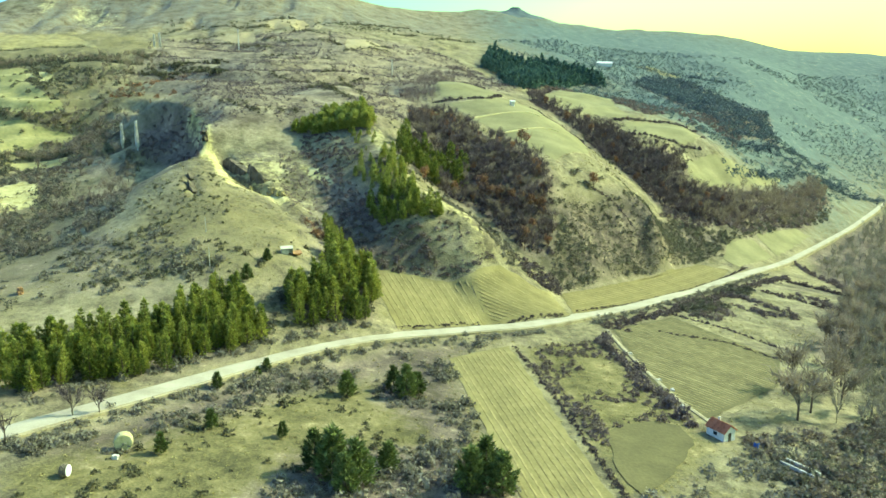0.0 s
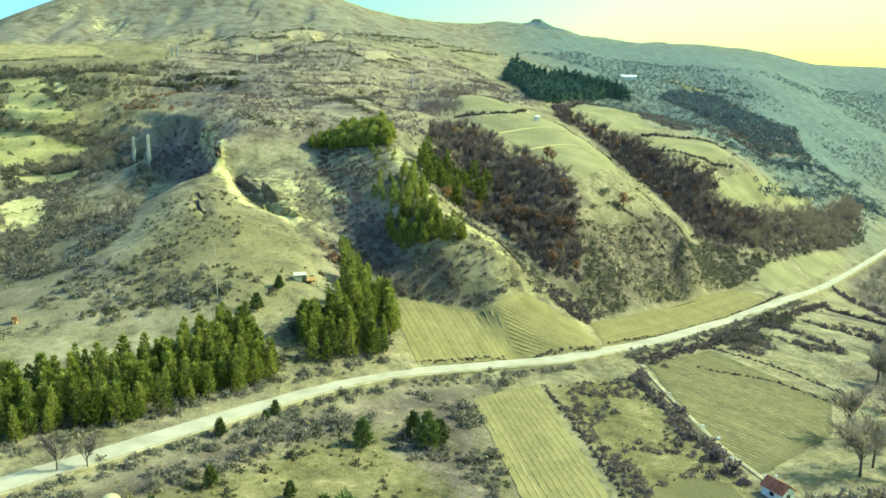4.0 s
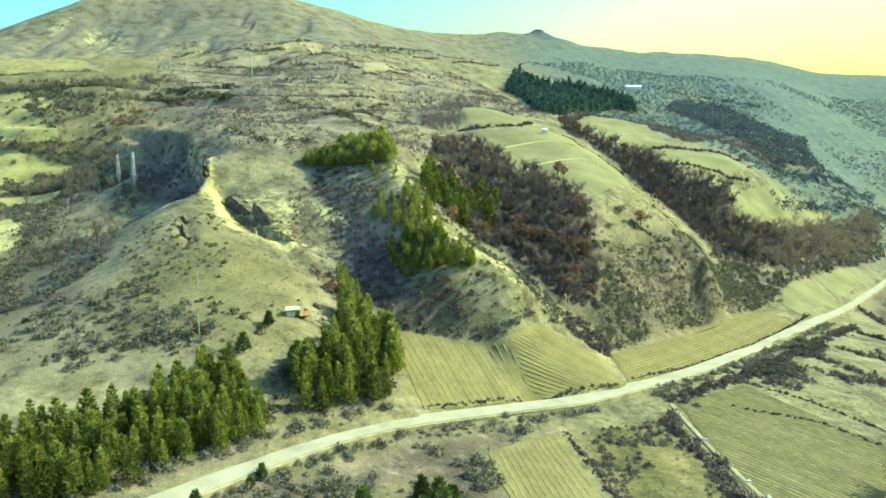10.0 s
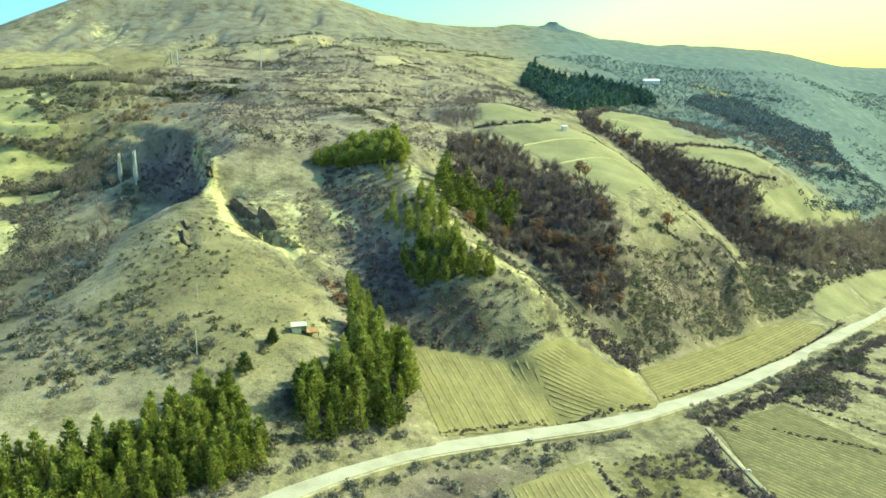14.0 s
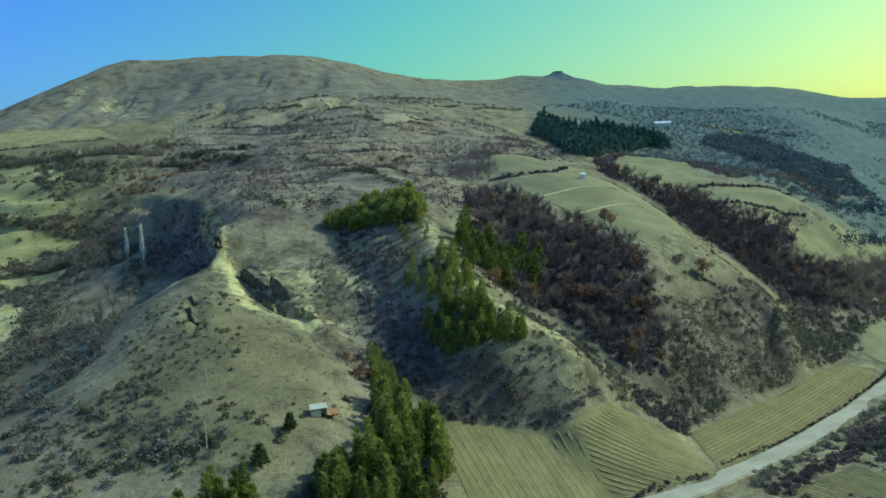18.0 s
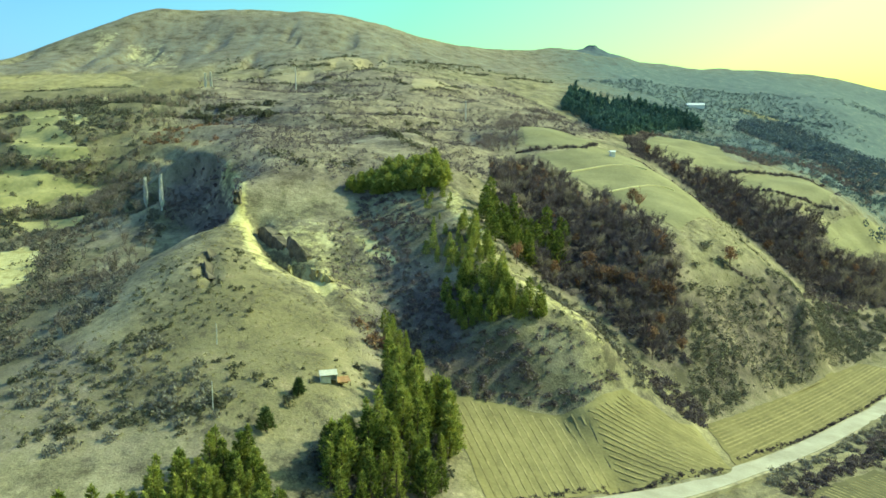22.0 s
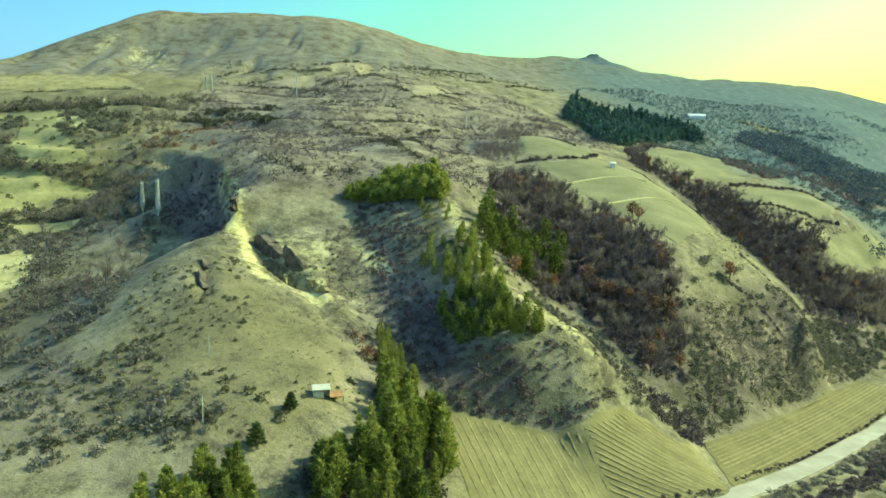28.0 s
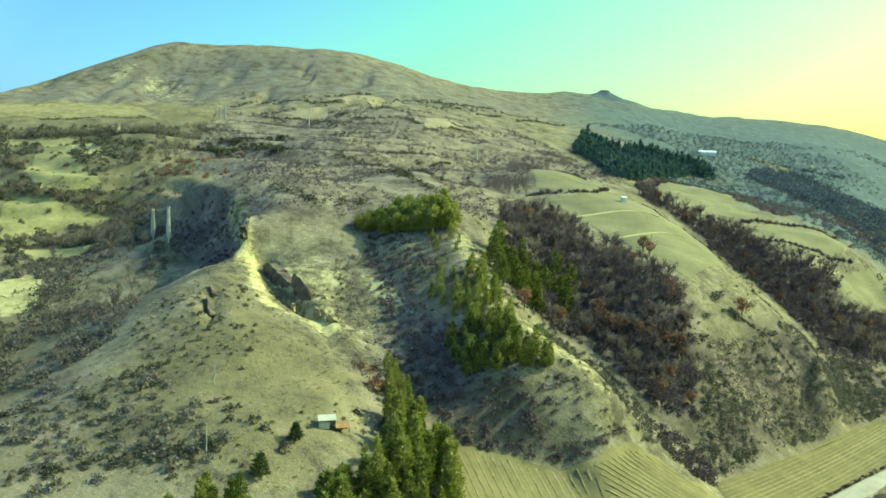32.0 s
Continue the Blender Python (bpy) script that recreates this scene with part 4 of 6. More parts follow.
def bare_crown(h, r, rs, n=260, low=0.3):
    """Limbs that fork into a haze of twigs."""
    out = []
    limbs = 9
    for i in range(limbs):
        a = rs.uniform(0, 2 * math.pi)
        z0 = h * rs.uniform(low * 0.7, 0.6)
        tip = np.array([np.cos(a) * r * rs.uniform(0.4, 1.0), np.sin(a) * r * rs.uniform(0.4, 1.0), h * rs.uniform(0.62, 1.0)])
        base = np.array([0, 0, z0])
        out.append(tufts(base[None], (tip - base)[None], np.linalg.norm(tip - base), 0.03 * h, rs))
        k = n // limbs
        s = rs.uniform(0.35, 1.05, (k, 1))
        c = base + (tip - base) * s + rs.normal(0, 0.11 * r, (k, 3))
        w = (tip - base) / np.linalg.norm(tip - base) + rs.normal(0, 0.6, (k, 3)) + [0, 0, 0.3]
        out.append(tufts(c, w, rs.uniform(0.10, 0.26, k) * h, rs.uniform(0.012, 0.03, k) * h, rs))
    return np.concatenate(out)


def leafy_crown(h, r, rs, n=300, low=0.25):
    """Clumps of dry leaves held on a crown of twigs."""
    out = [bare_crown(h, r, rs, 60, low)]
    for i in range(14):
        c = rs.normal(size=3)
        c /= np.linalg.norm(c)
        c = np.array([0, 0, h * 0.62]) + c * [r * 0.7, r * 0.7, h * 0.30] * rs.uniform(0.5, 1)
        k = n // 14
        out.append(tufts(c + rs.normal(0, 0.17 * r, (k, 3)), rs.normal(size=(k, 3)), 0.24 * r, 0.20 * r, rs))
    return np.concatenate(out)


def bush(h, r, rs, n=46, leafy=0.5):
    """A low mound: a few twigs that stand out, and a ragged shell of twig and leaf clumps."""
    k = int(n * 0.5)
    a = rs.uniform(0, 2 * math.pi, k)
    lean = rs.uniform(0.0, 1.0, k) ** 0.7
    way = np.stack([np.cos(a) * lean * r, np.sin(a) * lean * r, h * np.sqrt(np.maximum(0.08, 1 - 0.8 * lean**2))], 1)
    tw = tufts(way * rs.uniform(0.3, 0.75, (k, 1)), way + rs.normal(0, 0.25 * r, (k, 3)), rs.uniform(0.25, 0.5, k) * h, rs.uniform(0.035, 0.08, k) * h, rs)
    m = int(n * (0.5 + leafy))
    out = rs.normal(size=(m, 3))
    out[:, 2] = np.abs(out[:, 2])
    out /= np.linalg.norm(out, axis=1)[:, None]
    c = out * [r * 0.85, r * 0.85, h * 0.8] * rs.uniform(0.55, 1.0, (m, 1)) * (1 + 0.25 * np.sin(3 * np.arctan2(out[:, 1], out[:, 0]) + rs.uniform(0, 6)))[:, None]
    flat = np.cross(out, rs.normal(size=(m, 3))) + 0.35 * rs.normal(size=(m, 3))
    lf = tufts(c, flat, rs.uniform(0.24, 0.42, m) * r, rs.uniform(0.2, 0.34, m) * r, rs)
    return np.concatenate([tw, lf])


def spots(poly, gap, rs, keep=1.0):
    """Places in a polygon, at least about a gap apart and uneven."""
    p = np.array(poly, float)
    lo, hi = p.min(0), p.max(0)
    xs, ys = np.meshgrid(np.arange(lo[0], hi[0], gap), np.arange(lo[1], hi[1], gap))
    q = np.stack([xs.ravel(), ys.ravel()], 1) + rs.uniform(-0.48, 0.48, (xs.size, 2)) * gap
    q = q[inside(poly, q[:, 0], q[:, 1]) & (rs.uniform(size=len(q)) < keep)]
    return q[line_far(ROAD_LINE, q[:, 0], q[:, 1]) > 5.2] if len(q) else q


def sown(name, q, templates, size, mat, label, category, rs, sink=0.08):
    """Many small plants as one mesh on the ground."""
    out = []
    z = height(q[:, 0], q[:, 1])
    for (x, y), h in zip(q, z):
        s = size[0] + (size[1] - size[0]) * rs.uniform() ** 1.6
        out.append(turned(templates[rs.randint(len(templates))], rs.uniform(0, 6.3)) * [s, s, s * rs.uniform(0.75, 1.2)] + [x, y, h - sink * s])
    ob = new(name, tri_mesh(name, np.concatenate(out), mat))
    return tagged(ob, label, category, kind="stuff")


# ---------------------------------------------------------------- trees
def tree(name, crown, h, trunk_r, crown_mat, bark, label, category, group):
    t = thing(name, (0, 0, -500), 0, label, category, group)
    bend_x = RS.uniform(-0.03, 0.03) * h
    v, f = tube([(0, 0, -0.4), (bend_x * 0.3, 0, h * 0.3), (bend_x, bend_x * 0.5, h * 0.62), (0, 0, h * 0.93)], [trunk_r, trunk_r * 0.8, trunk_r * 0.5, trunk_r * 0.12])
    part("trunk", v, f, bark, t)
    c = new("crown", tri_mesh("crown", crown, crown_mat))
    c.parent = t
    return t


USED = []


def planted(kinds, q, size, rs):
    """Copies of trees at places of the plan; size is the height against the first one's."""
    z = height(q[:, 0], q[:, 1])
    for (x, y), h in zip(q, z):
        s = rs.uniform(*size)
        base = kinds[rs.randint(len(kinds))]
        ob = copy_thing(base, pose(0, 0, 0))
        ob.matrix_basis = pose(x, y, h, rz=rs.uniform(0, 360)) @ Matrix.Diagonal((s * rs.uniform(0.9, 1.1), s * rs.uniform(0.9, 1.1), s, 1))
        USED.append(ob)


def forget(kinds):
    for k in kinds:
        for o in (*k.children_recursive, k):
            bpy.data.objects.remove(o)


pines = [tree("pine", pine_crown(7, 1.15 + 0.16 * k, np.random.RandomState(30 + k), 1300), 7, 0.14, NEEDLES, BARK, "young green pine with upswept boughs on the hillside", "pine tree", "pines of the valley") for k in range(5)]
bushy = [tree("pine", pine_crown(6.6, 2.0 + 0.2 * k, np.random.RandomState(40 + k), 1500), 6.6, 0.15, MEADOW_NEEDLES, BARK, "broad dark green young pine standing in the meadow", "pine tree", "pines of the meadow") for k in range(3)]
bares = [tree("bare_tree", bare_crown(6, 2.0 + 0.2 * k, np.random.RandomState(50 + k), 240), 6, 0.13, TWIGS, BARK, "leafless grey-brown tree with a haze of twigs", "tree", "leafless trees of the gullies") for k in range(5)]
greys = [tree("bare_tree", bare_crown(6, 2.2 + 0.25 * k, np.random.RandomState(60 + k), 420), 6, 0.13, PALE_TWIGS, BARK, "tall leafless grey tree on the valley floor", "tree", "leafless trees of the valley") for k in range(4)]
russets = [tree("oak_tree", leafy_crown(5.5, 1.9, np.random.RandomState(70 + k), 300), 5.5, 0.13, RUSSET, BARK, "small oak still holding dry russet leaves", "tree", "russet oaks of the gullies") for k in range(3)]

rs = np.random.RandomState(21)
planted(pines, spots(AREA["forest_left"], 1.8, rs, 0.9), (0.5, 0.88), rs)
planted(pines, spots(AREA["forest_shed"], 2.2, rs, 0.85), (0.65, 1.2), rs)
planted(bares, spots(AREA["wood_two"], 2.9, rs, 0.85), (0.5, 0.95), rs)
planted(russets, spots(AREA["wood_two"], 6.0, rs, 0.5), (0.5, 0.9), rs)
planted(russets, np.array([(61, 263), (62, 260), (49, 222), (52, 221), (54, 219), (57, 219), (53, 212), (40, 226), (43, 224), (45, 223), (41, 228), (81, 243), (22, 213), (59, 233), (28, 272), (31, 276)]), (0.8, 1.1), rs)
planted(greys, spots(AREA["wood_two"], 5.0, rs, 0.6), (0.5, 0.9), rs)
planted(russets, spots(AREA["wood_three"], 9.0, rs, 0.5), (0.6, 1.0), rs)
planted(greys, spots(AREA["bare_right"], 6.0, rs, 0.8), (0.8, 1.5), rs)
planted(greys, np.array([(94, 131.3), (86.7, 133.3), (83, 121), (91, 124), (78, 117), (100, 137)]), (1.3, 1.8), rs)
planted(bares, np.array([(-37, 101.5), (-42, 93), (-34, 103)]), (0.6, 0.85), rs)
for x, y, s in ((9.1, 117.1, 0.9), (7.2, 120.5, 0.7), (11, 119, 0.6), (-0.5, 116.5, 0.65), (-18.9, 100.7, 0.42), (-23.7, 92.5, 0.45), (-9.3, 99.1, 0.36), (-20.4, 115.4, 0.4), (-13.8, 124.7, 0.34), (-15, 122, 0.25),
                (-9, 156, 0.42), (-12, 153, 0.45), (-20, 153, 0.5), (-16.6, 160.5, 0.42), (-2.3, 88, 1.0), (-4.6, 89.5, 0.9), (0.6, 86.5, 0.95), (-0.8, 84.5, 0.8), (4.6, 91, 0.6), (16.8, 87.9, 1.05), (14.5, 86, 0.95), (18.5, 85.5, 0.9), (17.2, 90, 0.7)):
    planted(bushy, np.array([(x, y)]), (s * 0.97, s * 1.03), rs)
forget(pines + bushy + bares + greys + russets)

# ---------------------------------------------------------------- scrub
BUSHES = [bush(1.0, 0.9, np.random.RandomState(90 + k), 48, 0.9) for k in range(6)]
SMALL = [bush(1.0, 0.9, np.random.RandomState(190 + k), 16, 0.9) for k in range(6)]
rs = np.random.RandomState(33)
free = [AREA[k] for k in ("vine_one", "vine_two", "vine_three", "low_vine", "big_vine", "plot_four", "plot_five", "up_one", "up_two", "up_three", "up_four", "terrace_a", "terrace_b", "terrace_c", "terrace_d", "terrace_e", "tan_a", "tan_b", "tan_c", "pale_strip", "east_field", "low_plot")] + list(SCARS.values())


def off_fields(q):
    keep = np.ones(len(q), bool)
    for f in free:
        keep &= ~inside(f, q[:, 0], q[:, 1])
    return q[keep]


def in_clumps(q, size, level, rs):
    """Keeps places where a broad noise is high, so that clumps and glades form."""
    return q[fractal(q[:, 0] + 500, q[:, 1] + 200, size, 3) + rs.normal(0, 0.18, len(q)) > level]


def off_skyline(q):
    """Leaves the crests bare, as they stand against the sky."""
    return q[line_far([v[:2] for v in LAND["mountain_crest"] + LAND["far_crest"]], q[:, 0], q[:, 1]) > 130]


TREES = [np.concatenate([bare_crown(6, 2.0 + 0.2 * k, np.random.RandomState(150 + k), 170), tufts(np.zeros((4, 3)), np.tile([0.0, 0.02, 1.0], (4, 1)), 5.0, 0.26, np.random.RandomState(k))]) for k in range(4)]
PINES = [np.concatenate([pine_crown(7, 1.3 + 0.16 * k, np.random.RandomState(130 + k), 1050), tufts(np.zeros((4, 3)), np.tile([0.0, 0.02, 1.0], (4, 1)), 6.0, 0.3, np.random.RandomState(k))]) for k in range(4)]
ROUND_PINES = [np.concatenate([pine_crown(5.6, 1.7 + 0.2 * k, np.random.RandomState(230 + k), 700) * [1, 1, 0.92], leafy_crown(5.2, 1.7, np.random.RandomState(240 + k), 420)]) for k in range(3)]
sown("pine_clump", spots([(-8, 247), (0, 243), (8, 239), (10, 247), (3, 256), (-7, 258)], 1.5, rs, 0.95), ROUND_PINES, (0.75, 1.05), NEEDLES, "dense clump of green pines on the plateau's edge", "pine grove", rs)
sown("pine_thicket", spots([(-18, 252), (-8, 247), (-7, 258), (-14, 256)], 1.5, rs, 0.95), ROUND_PINES, (0.5, 0.8), NEEDLES, "low young pines beside the clump", "pine grove", rs)
sown("spur_pines", np.concatenate([spots([(-3, 177), (2, 178), (-1, 191), (-6, 196), (-6, 188)], 2.2, rs, 0.9), spots([(q[0], min(q[1], 216)) for q in AREA["spur_pines"]], 2.0, rs, 0.6), spots([(11, 224), (13.5, 218), (17.5, 206), (20.5, 199), (15, 202), (9.5, 214)], 2.0, rs, 0.65)]), PINES, (0.38, 0.8), NEEDLES, "young pines along the crest of the spur", "pine grove", rs)
sown("spur_crest_pines", spots([(0, 242), (9, 236), (11, 224), (8, 216), (3, 226)], 2.7, rs, 0.55), PINES, (0.28, 0.55), NEEDLES, "small pines scattered below the crest of the spur", "pine grove", rs)
sown("spur_tip_pines", spots([(6, 202), (16, 198), (25, 189), (20, 186.5), (9, 188), (5, 194)], 1.9, rs, 0.9), PINES, (0.45, 0.88), NEEDLES, "pines massed on the tip of the spur", "pine grove", rs)
sown("forest_end_pines", spots([(-53, 123), (-46, 107), (-56, 98), (-68, 104), (-66, 118)], 2.3, rs, 0.9), PINES, (0.5, 0.88), NEEDLES, "young pines at the end of the roadside forest", "pine grove", rs)
sown("gully_pines", spots(AREA["gully_pines"], 2.9, rs, 0.85), PINES, (0.8, 1.25), NEEDLES, "green pines in the gully below the crest", "pine grove", rs)
sown("gully_wood_understory", spots(AREA["wood_three"], 1.8, rs, 0.95), BUSHES, (0.8, 2.3), TWIGS, "dark understory of the far gully wood", "scrub", rs)
sown("gully_wood", spots(AREA["wood_three"], 2.8, rs, 0.95), TREES, (0.6, 1.05), TWIGS, "leafless wood filling the far gully", "wood", rs)
sown("wood_understory", spots(AREA["wood_two"], 1.9, rs, 0.9), BUSHES, (0.8, 2.2), TWIGS, "dark understory of the gully wood", "scrub", rs)
sown("hollow_scrub", in_clumps(spots(AREA["pit_wood"], 1.2, rs, 0.9), 7, -0.1, rs), BUSHES, (0.35, 1.1), TWIGS, "dense dark scrub in the shaded hollow", "scrub", rs)
sown("crest_foot_scrub", spots([(29, 196), (36, 191), (40, 186), (47, 191), (46, 200), (39, 213), (27, 213), (22, 204)], 1.1, rs, 0.85), BUSHES, (0.4, 1.4), GREY_TWIGS, "grey-brown leafless scrub below the crest", "scrub", rs)
sown("hollow_wood", spots(AREA["pit_wood"], 3.4, rs, 0.8), TREES, (0.25, 0.45), TWIGS, "leafless wood in the shaded hollow", "wood", rs)
sown("valley_wood", spots(AREA["wood_east"], 6.0, rs, 0.8), TREES, (0.8, 1.5), GREY_TWIGS, "leafless wood beside the road", "wood", rs)
sown("ravine_wood", off_fields(in_clumps(spots(AREA["brush_left"], 6.0, rs), 20, -0.1, rs)), TREES, (0.4, 0.9), PALE_TWIGS, "leafless trees in the ravine", "wood", rs)
sown("russet_scrub", np.concatenate([in_clumps(spots(AREA["brown_top"], 3.0, rs), 14, 0.0, rs), spots([(-9, 196), (-3, 190), (-4, 183), (-10, 186)], 1.6, rs, 0.6)]), BUSHES, (0.8, 2.2), RUSSET, "russet oak scrub on the slope", "scrub", rs)
sown("gully_scrub", np.concatenate([spots(AREA["brush_one"], 1.45, rs, 0.9), spots(AREA["nose_b"], 1.3, rs, 0.75)]), BUSHES, (0.4, 1.5), GULLY_TWIGS, "dense brown leafless scrub in the gully", "scrub", rs)
sown("ravine_scrub", off_fields(in_clumps(spots(AREA["brush_left"], 2.1, rs), 12, 0.08, rs)), BUSHES, (0.7, 2.0), GREY_TWIGS, "grey-brown leafless scrub in the ravine", "scrub", rs)
sown("ravine_thicket", off_fields(in_clumps(spots(AREA["brush_left"], 1.9, rs), 14, 0.0, rs)), BUSHES, (0.5, 1.7), PALE_TWIGS, "grey leafless thicket in the ravine", "scrub", rs)
sown("spur_nose_bushes", in_clumps(spots(AREA["nose_brush"], 1.4, rs), 8, -0.15, rs), BUSHES, (0.5, 1.7), NOSE_SCRUB, "olive bushes in bands on the spur's nose", "scrub", rs)
sown("spur_foot_scrub", in_clumps(spots(AREA["nose_brush"], 0.9, rs), 9, -0.55, rs), SMALL, (0.4, 1.5), NOSE_SCRUB, "olive-brown scrub on the foot of the spur", "scrub", rs)
sown("roadside_scrub", off_fields(in_clumps(np.concatenate([spots(AREA["roadside_low"], 1.5, rs), spots(AREA["scrub_low"], 1.7, rs)]), 9, -0.25, rs)), BUSHES, (0.6, 1.9), GREY_TWIGS, "grey leafless scrub beside the road", "scrub", rs)
sown("gully_end_scrub", off_fields(spots([(118, 276), (128, 290), (140, 304), (158, 312), (172, 316), (166, 300), (152, 291), (134, 279)], 1.5, rs, 0.85)), BUSHES, (0.6, 2.0), GULLY_TWIGS, "dark brown scrub where the gully opens", "scrub", rs)
sown("roadside_thicket", off_fields(in_clumps(spots([(83, 185), (96, 197), (119, 222), (126, 216), (104, 192), (90, 180)], 1.5, rs, 0.9), 8, -0.3, rs)), BUSHES, (0.7, 2.1), NOSE_SCRUB, "dark olive thicket on the lower side of the road", "scrub", rs)
sown("slope_foot_scrub", in_clumps(spots(AREA["scrub_foot"], 1.8, rs), 9, -0.05, rs), BUSHES, (0.5, 1.8), GREY_TWIGS, "grey scrub at the foot of the slope", "scrub", rs)
sown("bank_scrub", off_fields(in_clumps(np.concatenate([spots(AREA["scrub_bottom"], 1.7, rs), spots(AREA["bottom_right"], 2.2, rs)]), 10, -0.2, rs)), BUSHES, (0.7, 2.2), GREY_TWIGS, "grey-brown thicket on the valley floor", "scrub", rs)
sown("stream_thicket", spots([(54.6, 88), (63.5, 100), (74.5, 105), (101.8, 125), (120, 140), (128, 130), (78, 82)], 1.9, rs, 0.8), BUSHES, (0.8, 2.4), NOSE_SCRUB, "olive-grey thicket along the stream", "scrub", rs)
sown("stream_wood", spots([(84, 116), (101.8, 128), (112, 150), (140, 196), (203, 262), (230, 262), (190, 190), (150, 130), (105, 95)], 4.0, rs, 0.85), TREES, (0.7, 1.3), GREY_TWIGS, "leafless grey wood along the stream", "wood", rs)
sown("stream_understory", spots([(101.8, 128), (112, 150), (140, 196), (203, 262), (230, 262), (190, 190), (150, 130)], 2.6, rs, 0.8), BUSHES, (0.8, 2.6), NOSE_SCRUB, "dark understory of the wood along the stream", "scrub", rs)
sown("terrace_bushes", np.concatenate([spots(AREA[k], 4.0, rs, 0.45) for k in ("terrace_b", "terrace_c")]), BUSHES, (0.5, 1.7), OLIVE, "scattered dark bushes on the grass terraces", "scrub", rs)
sown("river_wood", spots(AREA["river_wood"], 4.5, rs, 0.9), SMALL, (3.0, 6.0), HAZED_WOOD, "leafless wood along the stream", "wood", rs)
sown("plateau_scrub", off_fields(in_clumps(spots(AREA["plateau_wide"], 2.2, rs), 22, -0.05, rs)), SMALL, (0.4, 1.9), TWIGS, "low brown scrub in bands across the upper slope", "scrub", rs)
sown("ravine_hill_scrub", off_fields(in_clumps(spots([(-190, 300), (-130, 270), (-85, 290), (-100, 340), (-110, 400), (-112, 436), (-220, 430)], 3.2, rs), 22, 0.2, rs)), BUSHES, (1.0, 3.2), NOSE_SCRUB, "dark scrub between the terraces above the ravine", "scrub", rs)
ravine = np.concatenate([dense([(-101, 445), (-103, 430), (-103, 390), (-101, 345), (-92, 310), (-82, 287)], 0.7), dense([(-190, 405), (-160, 411), (-122, 408), (-106, 400)], 0.8), dense([(-142, 323), (-126, 321), (-104, 322)], 0.9), dense([(-160, 352), (-132, 339), (-110, 326)], 1.0), dense([(-130, 292), (-113, 295), (-92, 292)], 0.9)])
sown("ravine_edge_wood", off_fields(ravine + rs.normal(0, 1, ravine.shape) * np.where(np.arange(len(ravine)) < 245, 7.0, 1.6)[:, None]), TREES, (0.3, 0.8), PALE_TWIGS, "grey leafless trees along the ravine and the terrace banks", "wood", rs)
sown("terrace_bank_scrub", off_fields(ravine[::2] + rs.normal(0, 1, ravine[::2].shape) * np.where(np.arange(len(ravine)) < 245, 6.5, 1.3)[::2, None]), BUSHES, (0.8, 2.8), NOSE_SCRUB, "dark scrub along the ravine and the terrace banks", "scrub", rs)
sown("spur_scrub_band", np.concatenate([q + rs.normal(0, 0.9, q.shape) for q in (dense([(-52, 151), (-41, 154), (-34, 155), (-25, 157)], 0.4), dense([(-62, 170), (-50, 167), (-46, 174), (-40, 180)], 0.6), dense([(-30, 168), (-24, 163), (-17, 160)], 0.8))]), BUSHES, (0.3, 1.3), OLIVE, "dark scrub in bands across the foot of the spur", "scrub", rs)
sown("gully_head_scrub", in_clumps(spots([(-14, 250), (-6, 245), (0, 237), (5, 224), (-1, 221), (-8, 228), (-13, 238)], 1.2, rs), 7, -0.35, rs), BUSHES, (0.35, 1.2), GULLY_TWIGS, "brown scrub at the head of the gully", "scrub", rs)
sown("gully_edge_scrub", in_clumps(spots([(-20, 240), (-12, 238), (-8, 215), (-3, 192), (-10, 186), (-14, 196), (-18, 215)], 1.4, rs), 8, -0.2, rs), SMALL, (0.4, 1.4), GULLY_TWIGS, "brown scrub thinning out up the gully's side", "scrub", rs)
sown("west_scrub", in_clumps(spots(AREA["west_low"], 2.2, rs), 16, -0.2, rs), SMALL, (0.5, 2.2), NOSE_SCRUB, "grey-green scrub on the western slope", "scrub", rs)
sown("mountain_scrub", off_skyline(in_clumps(spots(AREA["mountain"], 4.0, rs), 38, 0.0, rs)), SMALL, (0.8, 3.0), OLIVE, "low scrub on the mountain", "scrub", rs)
# Haze over these woods comes from their blue-grey colour.
sown("far_wood", off_skyline(in_clumps(spots(AREA["right_hills"], 4.4, rs), 60, -0.35, rs)), SMALL, (1.4, 3.2), HAZED_WOOD, "leafless woods on the far slopes, haze in their colour", "wood", rs)
sown("gully_mouth_bushes", spots([(45, 198), (49, 201), (55, 200), (58, 197), (55, 190), (50, 187), (46, 190)], 1.3, rs), BUSHES, (0.8, 2.0), TWIGS, "dark bushes in the mouth of the gully", "scrub", rs)
ditch = dense([(80, 243), (87, 242.5), (96, 241)], 0.35)
sown("ditch_weeds", ditch + rs.normal(0, 0.25, ditch.shape), BUSHES, (0.3, 0.9), TWIGS, "dark weeds along a ditch on the spur", "scrub", rs)
sown("spur_back_bushes", in_clumps(spots([(69, 249), (75, 254), (86, 253), (92, 249), (94, 246), (74, 234), (65, 231)], 3.2, rs), 6, 0.1, rs), BUSHES, (0.8, 2.2), NOSE_SCRUB, "scattered bushes on the back of the spur", "scrub", rs)
sown("shoulder_scrub", off_fields(in_clumps(spots([(89, 371), (131, 368), (132, 353), (166, 344), (204, 383), (242, 446), (191, 442), (149, 447), (105, 420)], 2.4, rs), 22, -0.1, rs)), BUSHES, (0.8, 2.4), GULLY_TWIGS, "brown scrub between the fields of the upper shoulder", "scrub", rs)
